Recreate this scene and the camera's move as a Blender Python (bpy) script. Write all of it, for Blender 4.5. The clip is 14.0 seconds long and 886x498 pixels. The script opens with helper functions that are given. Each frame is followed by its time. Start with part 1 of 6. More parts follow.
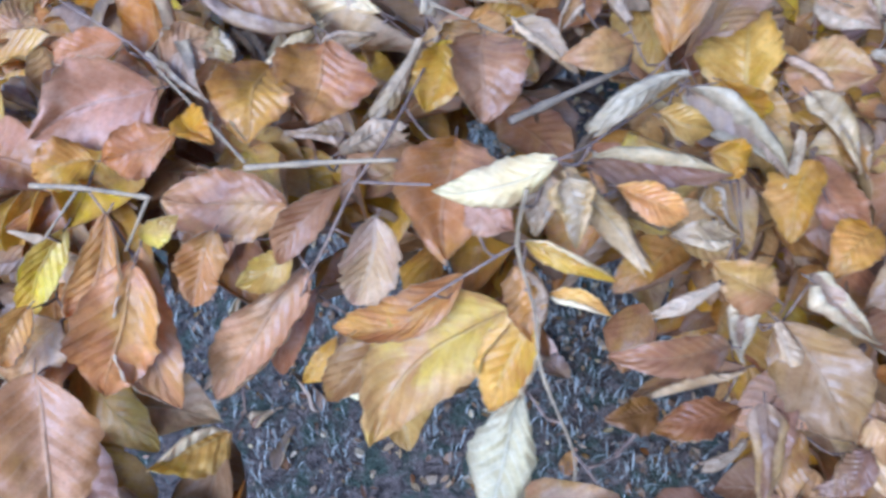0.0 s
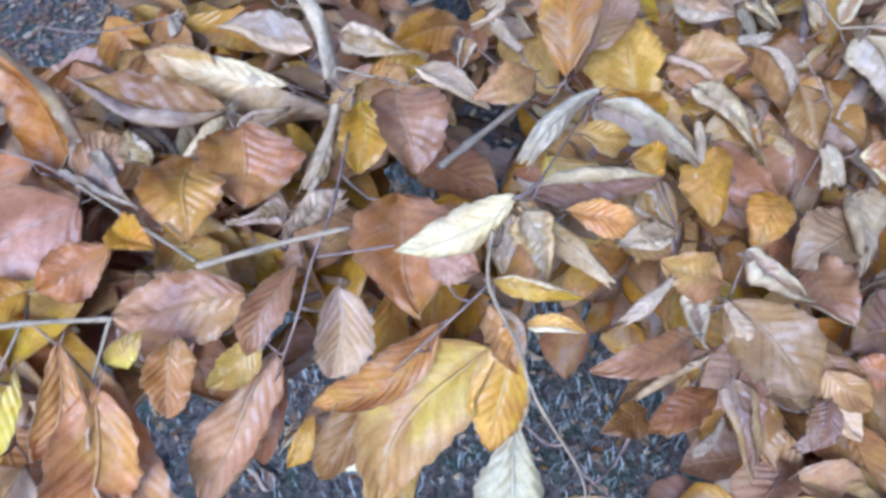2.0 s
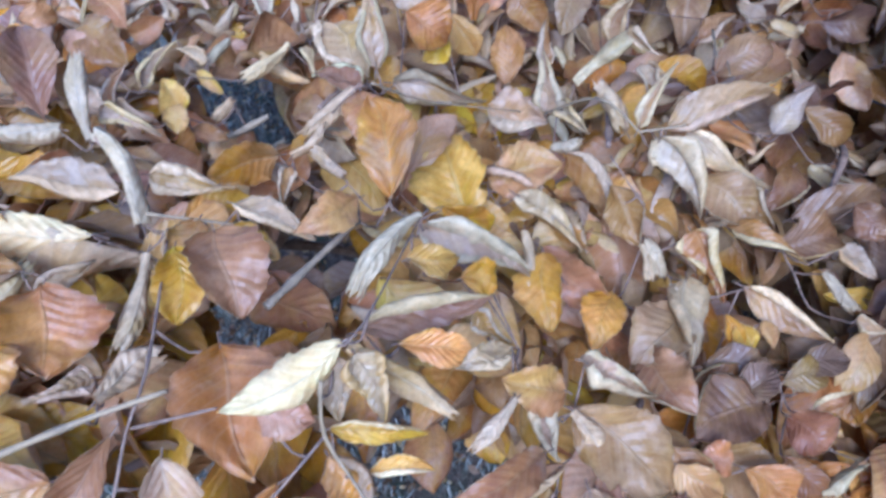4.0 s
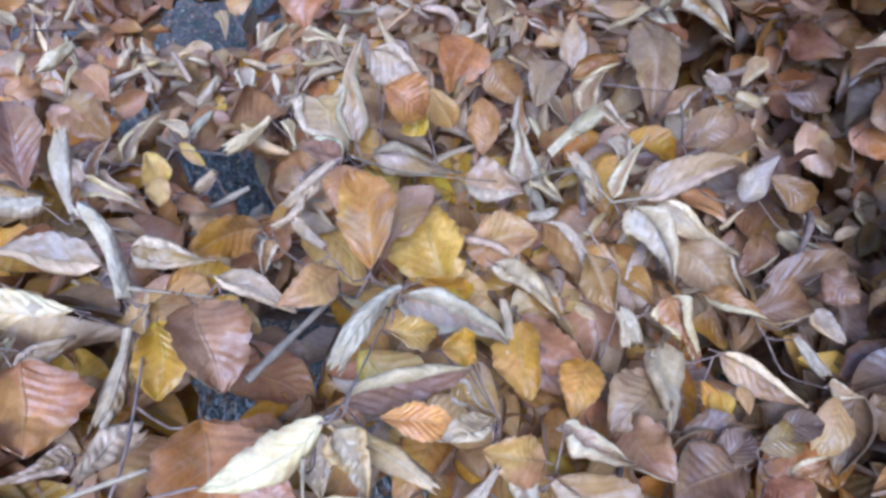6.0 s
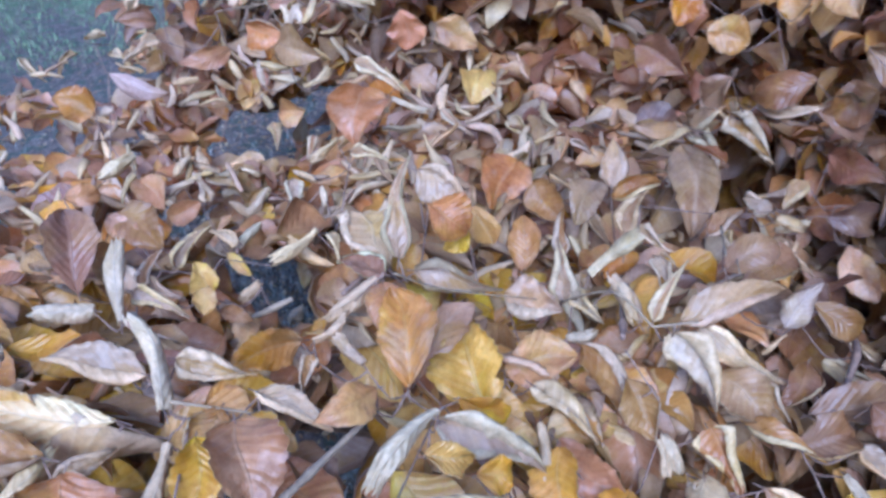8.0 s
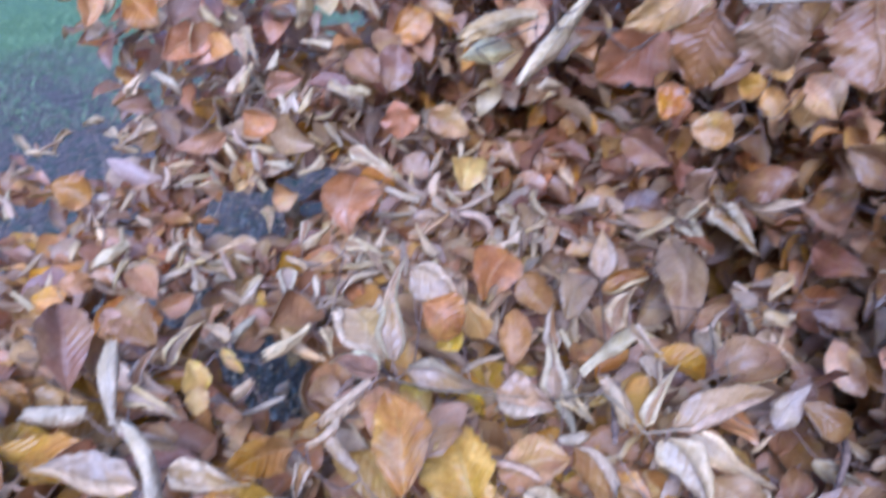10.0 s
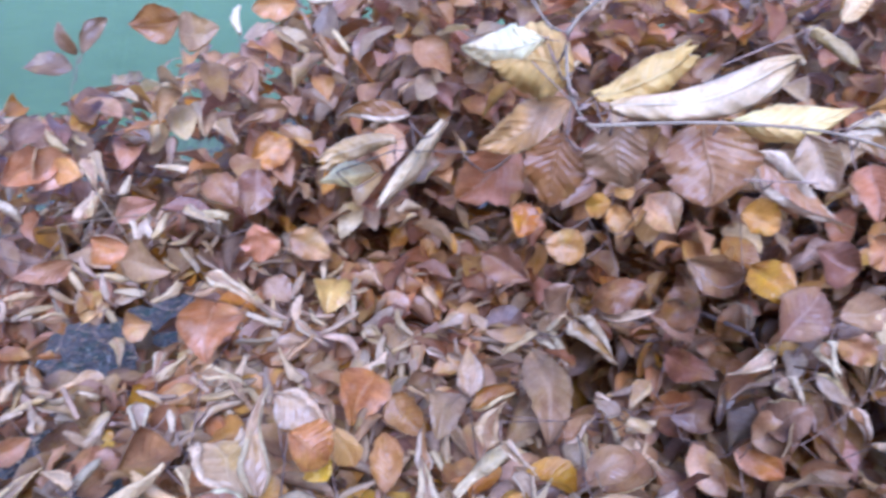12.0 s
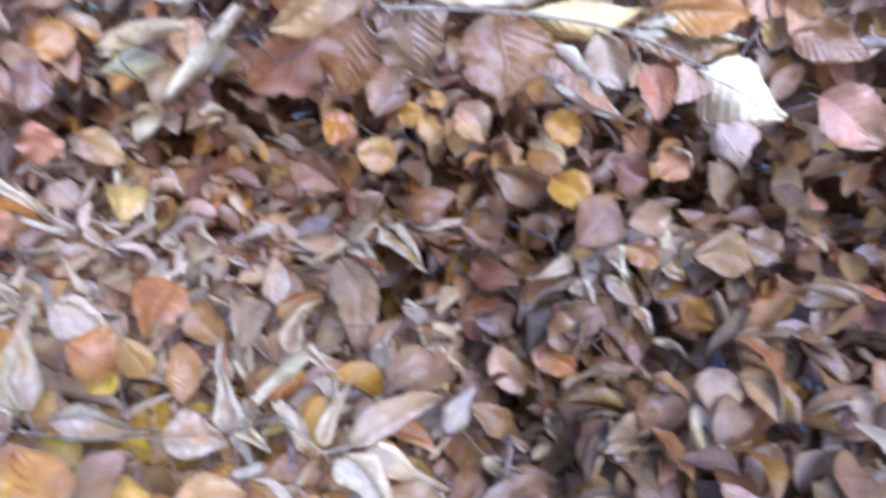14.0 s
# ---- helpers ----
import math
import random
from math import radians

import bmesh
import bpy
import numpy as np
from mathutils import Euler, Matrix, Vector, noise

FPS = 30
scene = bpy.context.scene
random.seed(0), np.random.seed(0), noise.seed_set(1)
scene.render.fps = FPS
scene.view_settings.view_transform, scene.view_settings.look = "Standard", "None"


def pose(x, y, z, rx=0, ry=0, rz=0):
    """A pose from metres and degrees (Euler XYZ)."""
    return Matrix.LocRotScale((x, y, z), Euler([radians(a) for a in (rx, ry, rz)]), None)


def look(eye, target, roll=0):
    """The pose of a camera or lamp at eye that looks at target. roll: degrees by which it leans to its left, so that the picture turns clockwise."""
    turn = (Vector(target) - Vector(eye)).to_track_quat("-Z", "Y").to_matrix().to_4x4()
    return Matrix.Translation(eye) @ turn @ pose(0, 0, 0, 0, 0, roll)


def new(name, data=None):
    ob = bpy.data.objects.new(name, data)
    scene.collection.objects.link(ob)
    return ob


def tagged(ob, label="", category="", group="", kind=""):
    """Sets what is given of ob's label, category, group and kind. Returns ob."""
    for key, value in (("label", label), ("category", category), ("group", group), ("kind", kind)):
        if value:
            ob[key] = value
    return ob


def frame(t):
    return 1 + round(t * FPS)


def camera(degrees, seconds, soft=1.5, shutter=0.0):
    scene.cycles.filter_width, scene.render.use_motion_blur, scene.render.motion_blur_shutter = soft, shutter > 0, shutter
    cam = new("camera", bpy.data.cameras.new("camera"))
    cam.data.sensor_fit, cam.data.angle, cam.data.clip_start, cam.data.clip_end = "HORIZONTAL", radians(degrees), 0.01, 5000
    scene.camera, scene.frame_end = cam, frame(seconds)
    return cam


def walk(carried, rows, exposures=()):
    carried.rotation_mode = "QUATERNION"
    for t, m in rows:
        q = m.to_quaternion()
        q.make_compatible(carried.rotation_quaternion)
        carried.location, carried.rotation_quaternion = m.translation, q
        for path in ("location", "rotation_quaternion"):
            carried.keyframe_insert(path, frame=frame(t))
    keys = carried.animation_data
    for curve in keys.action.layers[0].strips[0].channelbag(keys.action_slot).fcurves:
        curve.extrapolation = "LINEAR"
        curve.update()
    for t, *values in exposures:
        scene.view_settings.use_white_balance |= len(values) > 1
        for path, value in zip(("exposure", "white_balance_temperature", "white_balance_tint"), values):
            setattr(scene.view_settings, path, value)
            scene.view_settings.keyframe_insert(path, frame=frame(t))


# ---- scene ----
cam = camera(58.7, 14.0, soft=3.1, shutter=0.8)
# seconds, place, turn
PATH = [
    (0.0, 0.0003, -0.0003, 1.5498, 36.21, 5.94, -0.15),
    (0.5, 0.0271, -0.0085, 1.5599, 35.96, 7.08, -2.18),
    (1.0, -0.0177, -0.0008, 1.5609, 35.69, 7.13, -7.54),
    (1.5, -0.0457, 0.0001, 1.5689, 37.85, 6.76, -11.28),
    (2.0, -0.0448, 0.0101, 1.5681, 37.12, 6.87, -14.71),
    (2.5, -0.0409, 0.0239, 1.5634, 38.55, 6.71, -17.67),
    (3.0, -0.0328, 0.0318, 1.5626, 41.83, 5.21, -21.52),
    (3.5, -0.0238, 0.0302, 1.5654, 42.85, 3.43, -25.05),
    (4.0, -0.0171, 0.0340, 1.5654, 43.37, 3.01, -26.26),
    (4.2, -0.0152, 0.0354, 1.5642, 44.00, 2.82, -26.75),
    (6.3, -0.0184, 0.0312, 1.5811, 48.21, 2.35, -27.65),
    (6.5, -0.0163, 0.0307, 1.5811, 48.57, 2.64, -26.44),
    (7.0, -0.0148, 0.0345, 1.5844, 50.99, 2.18, -25.56),
    (7.5, -0.0137, 0.0347, 1.5908, 54.51, 2.40, -25.84),
    (7.7, -0.0158, 0.0356, 1.5937, 54.86, 2.68, -25.03),
    (9.8, -0.0224, 0.0538, 1.6368, 58.21, 1.57, -24.03),
    (10.0, -0.0202, 0.0542, 1.6403, 59.74, 1.32, -25.02),
    (10.5, -0.0249, 0.0541, 1.6405, 64.03, 0.63, -27.39),
    (11.0, -0.0253, 0.0580, 1.6402, 65.43, 0.23, -28.65),
    (11.5, -0.0265, 0.0601, 1.6397, 67.04, -0.37, -31.09),
    (12.0, -0.0193, 0.0604, 1.6352, 68.55, -1.09, -34.83),
    (12.5, -0.0185, 0.0524, 1.6354, 68.73, -1.82, -36.87),
    (13.0, -0.0186, 0.0443, 1.6326, 67.57, -2.38, -38.60),
    (13.5, -0.0102, 0.0433, 1.6269, 66.70, -2.84, -41.85),
    (14.0, 0.0093, 0.0535, 1.6074, 63.51, -6.58, -46.36),
]
walk(cam, [(t, pose(x, y, z, rx, ry, rz)) for t, x, y, z, rx, ry, rz in PATH], exposures=[(0.0, 2.48, 4050, 15), (4.5, 2.49, 4020, 16), (7.5, 2.51, 3990, 18), (10.0, 2.52, 4060, 26), (12.5, 2.65, 4120, 30), (14.0, 2.76, 4030, 21)])

# ---- light: an overcast autumn day, open sky ----
world = bpy.data.worlds.new("sky")
scene.world = world
world.use_nodes = True
wn = world.node_tree.nodes
sky = wn.new("ShaderNodeTexSky")
sky.sky_type = "NISHITA"
sky.sun_disc = False
sky.sun_elevation, sky.sun_rotation = radians(44), radians(210)
sky.dust_density, sky.air_density = 1.0, 1.0
cloud = wn.new("ShaderNodeHueSaturation")
cloud.inputs["Saturation"].default_value = 0.9
world.node_tree.links.new(sky.outputs[0], cloud.inputs["Color"])
world.node_tree.links.new(cloud.outputs[0], wn["Background"].inputs[0])
wn["Background"].inputs[1].default_value = 0.07
sun_data = bpy.data.lights.new("sun", "SUN")
sun_data.energy, sun_data.angle, sun_data.color = 1.5, radians(32), (1.0, 0.96, 0.90)
sun = new("sun", sun_data)
SUN_AZ = radians(210)
sun.matrix_world = look((0, 0, 0), (-math.sin(SUN_AZ) * math.cos(radians(44)), -math.cos(SUN_AZ) * math.cos(radians(44)), -math.sin(radians(44))))


# ---- materials ----
def nodes_of(name):
    m = bpy.data.materials.new(name)
    m.use_nodes = True
    return m, m.node_tree.nodes, m.node_tree.links


def math_node(n, l, op, a, b=None, c=None):
    k = n.new("ShaderNodeMath")
    k.operation = op
    for i, v in enumerate((a, b, c)):
        if v is None:
            continue
        if isinstance(v, (int, float)):
            k.inputs[i].default_value = v
        else:
            l.new(v, k.inputs[i])
    return k.outputs[0]


def mix_colour(n, l, fac, a, b, blend="MIX"):
    k = n.new("ShaderNodeMix")
    k.data_type, k.blend_type = "RGBA", blend
    for i, v in ((0, fac), (6, a), (7, b)):
        if isinstance(v, (int, float)):
            k.inputs[i].default_value = v
        elif isinstance(v, tuple):
            k.inputs[i].default_value = (*v, 1)
        else:
            l.new(v, k.inputs[i])
    return k.outputs[2]


def noise_node(n, l, vec, scale, detail=4.0, rough=0.6):
    k = n.new("ShaderNodeTexNoise")
    k.inputs["Scale"].default_value, k.inputs["Detail"].default_value, k.inputs["Roughness"].default_value = scale, detail, rough
    l.new(vec, k.inputs["Vector"])
    return k.outputs[0]


def ramp(n, l, fac, lo, hi):
    k = n.new("ShaderNodeMapRange")
    k.inputs[1].default_value, k.inputs[2].default_value = lo, hi
    l.new(fac, k.inputs[0])
    return k.outputs[0]


def leaf_material(name, base, stain, vein, gloss=0.37, stain_amount=0.8, spread=0.26, through_light=0.6, ribs_depth=0.9, gold=(0.60, 0.37, 0.06), gold_amount=0.55, bleach_sheen=0.12):
    """A dry beech leaf's face: midrib and side veins, blotches, brown margin and specks."""
    m, n, l = nodes_of(name)
    p = n["Principled BSDF"]
    uv = n.new("ShaderNodeUVMap").outputs[0]
    sep = n.new("ShaderNodeSeparateXYZ")
    l.new(uv, sep.inputs[0])
    u, v = sep.outputs[0], sep.outputs[1]
    side = math_node(n, l, "ABSOLUTE", math_node(n, l, "SUBTRACT", math_node(n, l, "MULTIPLY", v, 2.0), 1.0))
    pos = n.new("ShaderNodeTexCoord").outputs["Object"]
    info = n.new("ShaderNodeObjectInfo").outputs["Random"]
    island = n.new("ShaderNodeNewGeometry").outputs["Random Per Island"]
    dice = math_node(n, l, "FRACT", math_node(n, l, "ADD", info, math_node(n, l, "MULTIPLY", island, 0.63)))
    shift = n.new("ShaderNodeVectorMath")
    shift.operation = "SCALE"
    one = n.new("ShaderNodeCombineXYZ")
    for i in range(3):
        l.new(math_node(n, l, "ADD", dice, 0.37 * i), one.inputs[i])
    l.new(one.outputs[0], shift.inputs[0])
    shift.inputs[3].default_value = 7.0
    add = n.new("ShaderNodeVectorMath")
    l.new(pos, add.inputs[0])
    l.new(shift.outputs[0], add.inputs[1])
    where = add.outputs[0]
    blotch = ramp(n, l, noise_node(n, l, where, 24.0, 6.0, 0.66), 0.40, 0.62)
    swell = noise_node(n, l, where, 55.0, 2.0, 0.5)
    fine = noise_node(n, l, where, 260.0, 4.0, 0.7)
    speck = ramp(n, l, noise_node(n, l, where, 420.0, 2.0), 0.68, 0.76)
    # side veins run forward from the midrib
    run = math_node(n, l, "FRACT", math_node(n, l, "SUBTRACT", math_node(n, l, "MULTIPLY", u, 9.0), math_node(n, l, "MULTIPLY", side, 2.3)))
    off = math_node(n, l, "ABSOLUTE", math_node(n, l, "SUBTRACT", run, 0.5))
    ribs = ramp(n, l, off, 0.14, 0.0)
    mid = ramp(n, l, side, 0.05, 0.015)
    lines = math_node(n, l, "MAXIMUM", math_node(n, l, "MULTIPLY", ribs, 0.55), mid)
    margin = ramp(n, l, math_node(n, l, "ADD", side, math_node(n, l, "MULTIPLY", fine, 0.25)), 0.98, 1.2)
    # whitish sheen put into the colour as paler streaks of the base
    sheen_streak = math_node(n, l, "MULTIPLY", ramp(n, l, noise_node(n, l, where, 13.0, 3.0, 0.5), 0.42, 0.60), 0.75)
    col = mix_colour(n, l, sheen_streak, base, tuple(min(1.0, c * 1.35 + 0.045) for c in base))
    col = mix_colour(n, l, math_node(n, l, "MULTIPLY", blotch, stain_amount), col, stain)
    glint = math_node(n, l, "MULTIPLY", ramp(n, l, noise_node(n, l, where, 17.0, 4.0, 0.6), 0.50, 0.60), gold_amount)
    col = mix_colour(n, l, glint, col, gold)
    # pale patches: bleached blade, and whitish sheen put into the colour between the veins
    sheen_patch = math_node(n, l, "MULTIPLY", ramp(n, l, math_node(n, l, "ADD", noise_node(n, l, where, 15.0, 6.0, 0.62), math_node(n, l, "MULTIPLY", off, 0.06)), 0.555, 0.65), bleach_sheen)
    col = mix_colour(n, l, sheen_patch, col, (0.68, 0.55, 0.38))
    col = mix_colour(n, l, math_node(n, l, "MULTIPLY", ramp(n, l, fine, 0.45, 0.7), 0.35), col, tuple(c * 0.7 for c in stain))
    # creases where the dry blade has cracked
    warp = math_node(n, l, "ABSOLUTE", math_node(n, l, "SUBTRACT", noise_node(n, l, where, 60.0, 6.0, 0.7), 0.5))
    col = mix_colour(n, l, math_node(n, l, "MULTIPLY", ramp(n, l, warp, 0.016, 0.002), 0.22), col, tuple(c * 0.6 for c in stain))
    col = mix_colour(n, l, math_node(n, l, "MULTIPLY", lines, 0.42), col, vein)
    col = mix_colour(n, l, math_node(n, l, "MULTIPLY", margin, 0.55), col, tuple(c * 0.5 for c in stain))
    col = mix_colour(n, l, math_node(n, l, "MULTIPLY", speck, 0.5), col, tuple(c * 0.4 for c in stain))
    hsv = n.new("ShaderNodeHueSaturation")
    l.new(math_node(n, l, "MULTIPLY_ADD", dice, 0.02, 0.49), hsv.inputs["Hue"])
    l.new(math_node(n, l, "MULTIPLY_ADD", math_node(n, l, "FRACT", math_node(n, l, "MULTIPLY", dice, 7.3)), 0.22, 0.95), hsv.inputs["Saturation"])
    l.new(math_node(n, l, "MULTIPLY_ADD", math_node(n, l, "FRACT", math_node(n, l, "MULTIPLY", dice, 13.7)), spread, 1.0 - spread * 0.55), hsv.inputs["Value"])
    l.new(col, hsv.inputs["Color"])
    col = hsv.outputs[0]
    l.new(col, p.inputs["Base Color"])
    l.new(math_node(n, l, "MULTIPLY_ADD", fine, 0.16, gloss - 0.06), p.inputs["Roughness"])
    p.inputs["Specular IOR Level"].default_value = 0.55
    p.inputs["Coat Weight"].default_value, p.inputs["Coat Roughness"].default_value = 0.12, 0.35
    height = math_node(n, l, "ADD", math_node(n, l, "MULTIPLY", off, -ribs_depth), math_node(n, l, "MULTIPLY_ADD", fine, 0.35, math_node(n, l, "MULTIPLY_ADD", mid, 0.8, math_node(n, l, "MULTIPLY", swell, 1.3))))
    bump = n.new("ShaderNodeBump")
    bump.inputs["Strength"].default_value, bump.inputs["Distance"].default_value = 0.7, 0.0026
    l.new(height, bump.inputs["Height"])
    l.new(bump.outputs[0], p.inputs["Normal"])
    glow = n.new("ShaderNodeBsdfTranslucent")
    l.new(col, glow.inputs[0])
    both = n.new("ShaderNodeMixShader")
    both.inputs[0].default_value = through_light
    l.new(p.outputs[0], both.inputs[1])
    l.new(glow.outputs[0], both.inputs[2])
    l.new(both.outputs[0], n["Material Output"].inputs[0])
    return m


def bark_material(name, base, dark):
    m, n, l = nodes_of(name)
    p = n["Principled BSDF"]
    pos = n.new("ShaderNodeTexCoord").outputs["Object"]
    a, b = noise_node(n, l, pos, 60.0, 5.0), noise_node(n, l, pos, 400.0, 3.0)
    col = mix_colour(n, l, ramp(n, l, a, 0.35, 0.65), base, dark)
    col = mix_colour(n, l, math_node(n, l, "MULTIPLY", ramp(n, l, b, 0.6, 0.75), 0.6), col, (0.38, 0.30, 0.21))
    l.new(col, p.inputs["Base Color"])
    p.inputs["Roughness"].default_value, p.inputs["Specular IOR Level"].default_value = 0.7, 0.25
    bump = n.new("ShaderNodeBump")
    bump.inputs["Strength"].default_value, bump.inputs["Distance"].default_value = 0.5, 0.002
    l.new(b, bump.inputs["Height"])
    l.new(bump.outputs[0], p.inputs["Normal"])
    return m


def ground_material():
    """Damp soil with thin grass under the shrubs, a mown lawn beyond."""
    m, n, l = nodes_of("ground")
    p = n["Principled BSDF"]
    pos = n.new("ShaderNodeTexCoord").outputs["Object"]
    sep = n.new("ShaderNodeSeparateXYZ")
    l.new(pos, sep.inputs[0])
    big, mid, fine = noise_node(n, l, pos, 1.3, 4.0), noise_node(n, l, pos, 14.0, 6.0), noise_node(n, l, pos, 130.0, 5.0, 0.7)
    grit = noise_node(n, l, pos, 48.0, 6.0, 0.75)
    soil = mix_colour(n, l, ramp(n, l, grit, 0.38, 0.62), (0.040, 0.028, 0.019), (0.20, 0.145, 0.105))
    soil = mix_colour(n, l, ramp(n, l, fine, 0.58, 0.78), soil, (0.27, 0.21, 0.15))
    moss = mix_colour(n, l, ramp(n, l, fine, 0.3, 0.7), (0.022, 0.034, 0.018), (0.075, 0.10, 0.055))
    near = mix_colour(n, l, math_node(n, l, "MULTIPLY", ramp(n, l, mid, 0.48, 0.60), 0.75), soil, moss)
    lawn = mix_colour(n, l, ramp(n, l, big, 0.3, 0.7), (0.135, 0.175, 0.045), (0.185, 0.235, 0.068))
    lawn = mix_colour(n, l, ramp(n, l, grit, 0.35, 0.65), lawn, (0.075, 0.115, 0.05))
    lawn = mix_colour(n, l, math_node(n, l, "MULTIPLY", ramp(n, l, fine, 0.5, 0.75), 0.6), lawn, (0.19, 0.26, 0.11))
    far = n.new("ShaderNodeVectorMath")
    far.operation = "DISTANCE"
    l.new(pos, far.inputs[0])
    far.inputs[1].default_value = (0.9, 1.3, 0.0)
    # the bed under the shrubs runs on to the east
    east = math_node(n, l, "MULTIPLY", math_node(n, l, "MINIMUM", math_node(n, l, "MAXIMUM", math_node(n, l, "SUBTRACT", sep.outputs[0], math_node(n, l, "MULTIPLY", sep.outputs[1], 0.35)), 0.0), 1.5), -2.0)
    edge = math_node(n, l, "ADD", math_node(n, l, "ADD", far.outputs["Value"], east), math_node(n, l, "MULTIPLY_ADD", big, 2.0, math_node(n, l, "MULTIPLY", mid, 1.4)))
    col = mix_colour(n, l, ramp(n, l, edge, LAWN_FROM, LAWN_FROM + 1.4), near, lawn)
    l.new(col, p.inputs["Base Color"])
    p.inputs["Roughness"].default_value, p.inputs["Specular IOR Level"].default_value = 0.9, 0.15
    bump = n.new("ShaderNodeBump")
    bump.inputs["Strength"].default_value, bump.inputs["Distance"].default_value = 1.0, 0.03
    l.new(math_node(n, l, "ADD", fine, math_node(n, l, "ADD", mid, grit)), bump.inputs["Height"])
    l.new(bump.outputs[0], p.inputs["Normal"])
    return m


def grass_material(name, a, b):
    m, n, l = nodes_of(name)
    p = n["Principled BSDF"]
    island = n.new("ShaderNodeNewGeometry").outputs["Random Per Island"]
    l.new(mix_colour(n, l, island, a, b), p.inputs["Base Color"])
    p.inputs["Roughness"].default_value = 0.6
    return m


LAWN_FROM = 6.3
TOP = {
    "o": leaf_material("leaf_orange_brown", (0.50, 0.245, 0.065), (0.33, 0.14, 0.05), (0.60, 0.38, 0.15), gold_amount=0.42, bleach_sheen=0.30),
    "a": leaf_material("leaf_light_orange", (0.60, 0.33, 0.085), (0.45, 0.20, 0.06), (0.68, 0.47, 0.18), gold_amount=0.6, bleach_sheen=0.40),
    "r": leaf_material("leaf_pink_brown", (0.49, 0.25, 0.115), (0.40, 0.17, 0.05), (0.58, 0.38, 0.22), gold_amount=0.18, bleach_sheen=0.28),
    "y": leaf_material("leaf_yellow", (0.60, 0.37, 0.06), (0.52, 0.26, 0.06), (0.70, 0.52, 0.18), spread=0.2, gold=(0.70, 0.49, 0.03), gold_amount=0.9),
    "g": leaf_material("leaf_gold_brown", (0.60, 0.355, 0.085), (0.47, 0.24, 0.05), (0.68, 0.50, 0.20), spread=0.2, bleach_sheen=0.25, gold_amount=0.75),
    "n": leaf_material("leaf_tan_brown", (0.36, 0.20, 0.075), (0.275, 0.13, 0.047), (0.53, 0.36, 0.19), gold_amount=0.18),
    "d": leaf_material("leaf_red_brown", (0.285, 0.134, 0.048), (0.215, 0.092, 0.038), (0.46, 0.25, 0.13), gold_amount=0.18),
    "b": leaf_material("leaf_brown", (0.225, 0.12, 0.047), (0.165, 0.083, 0.037), (0.42, 0.27, 0.15), gold_amount=0.18),
    "t": leaf_material("leaf_buff_tan", (0.48, 0.325, 0.165), (0.35, 0.225, 0.11), (0.58, 0.45, 0.28), gold_amount=0.3),
    "p": leaf_material("leaf_pale_pink", (0.55, 0.345, 0.19), (0.46, 0.25, 0.11), (0.64, 0.48, 0.32), gold_amount=0.35, bleach_sheen=0.40),
}
UNDER = {
    "c": leaf_material("leaf_underside_pale", (0.70, 0.51, 0.265), (0.45, 0.305, 0.14), (0.72, 0.60, 0.39), gloss=0.5, spread=0.22, gold_amount=0.22),
    "w": leaf_material("leaf_underside_white", (0.86, 0.67, 0.365), (0.66, 0.49, 0.25), (0.80, 0.73, 0.56), gloss=0.5, spread=0.12, stain_amount=0.5, gold_amount=0.12),
    "e": leaf_material("leaf_underside_straw", (0.70, 0.54, 0.285), (0.48, 0.345, 0.16), (0.78, 0.68, 0.46), gloss=0.5, spread=0.2, ribs_depth=1.2, gold_amount=0.3),
    "k": leaf_material("leaf_underside_cream", (0.86, 0.65, 0.30), (0.68, 0.49, 0.18), (0.85, 0.75, 0.46), gloss=0.45, spread=0.12, stain_amount=0.5, gold_amount=0.3),
    "g": leaf_material("leaf_underside_gold", (0.66, 0.47, 0.10), (0.50, 0.32, 0.07), (0.64, 0.5, 0.18), gloss=0.5, spread=0.12, ribs_depth=1.2),
    "t": leaf_material("leaf_underside_tan", (0.58, 0.40, 0.205), (0.38, 0.25, 0.125), (0.62, 0.50, 0.32), gloss=0.5, gold_amount=0.3),
    "n": leaf_material("leaf_underside_brown", (0.42, 0.265, 0.14), (0.30, 0.17, 0.085), (0.54, 0.39, 0.24), gloss=0.5, gold_amount=0.3),
    "p": leaf_material("leaf_underside_pink", (0.56, 0.395, 0.27), (0.46, 0.29, 0.165), (0.68, 0.53, 0.41), gloss=0.5, gold_amount=0.25),
}
TWIG_PALE = bark_material("twig_pale_bark", (0.24, 0.16, 0.075), (0.13, 0.088, 0.045))
TWIG_GREY = bark_material("twig_grey_bark", (0.20, 0.14, 0.075), (0.12, 0.085, 0.05))
TWIG_DARK = bark_material("twig_dark_bark", (0.19, 0.115, 0.065), (0.09, 0.055, 0.035))
NAMES = {"o": "orange-brown", "a": "light orange", "r": "pinkish brown", "y": "bright yellow", "g": "golden", "n": "tan-brown", "d": "dark red-brown", "b": "brown", "t": "buff-tan",
         "p": "pale pink-brown", "c": "pale buff", "w": "whitish", "k": "cream-yellow", "e": "straw-coloured"}
SHAPES = {"F": "beech leaf, nearly flat", "S": "beech leaf with one rolled margin", "V": "beech leaf with both margins rolled in", "R": "beech leaf rolled to a tube, underside out",
          "K": "beech leaf fanning out between two rolled margins", "U": "beech leaf turned over, underside up"}

# ---- geometry helpers ----
rng = random.Random(11)


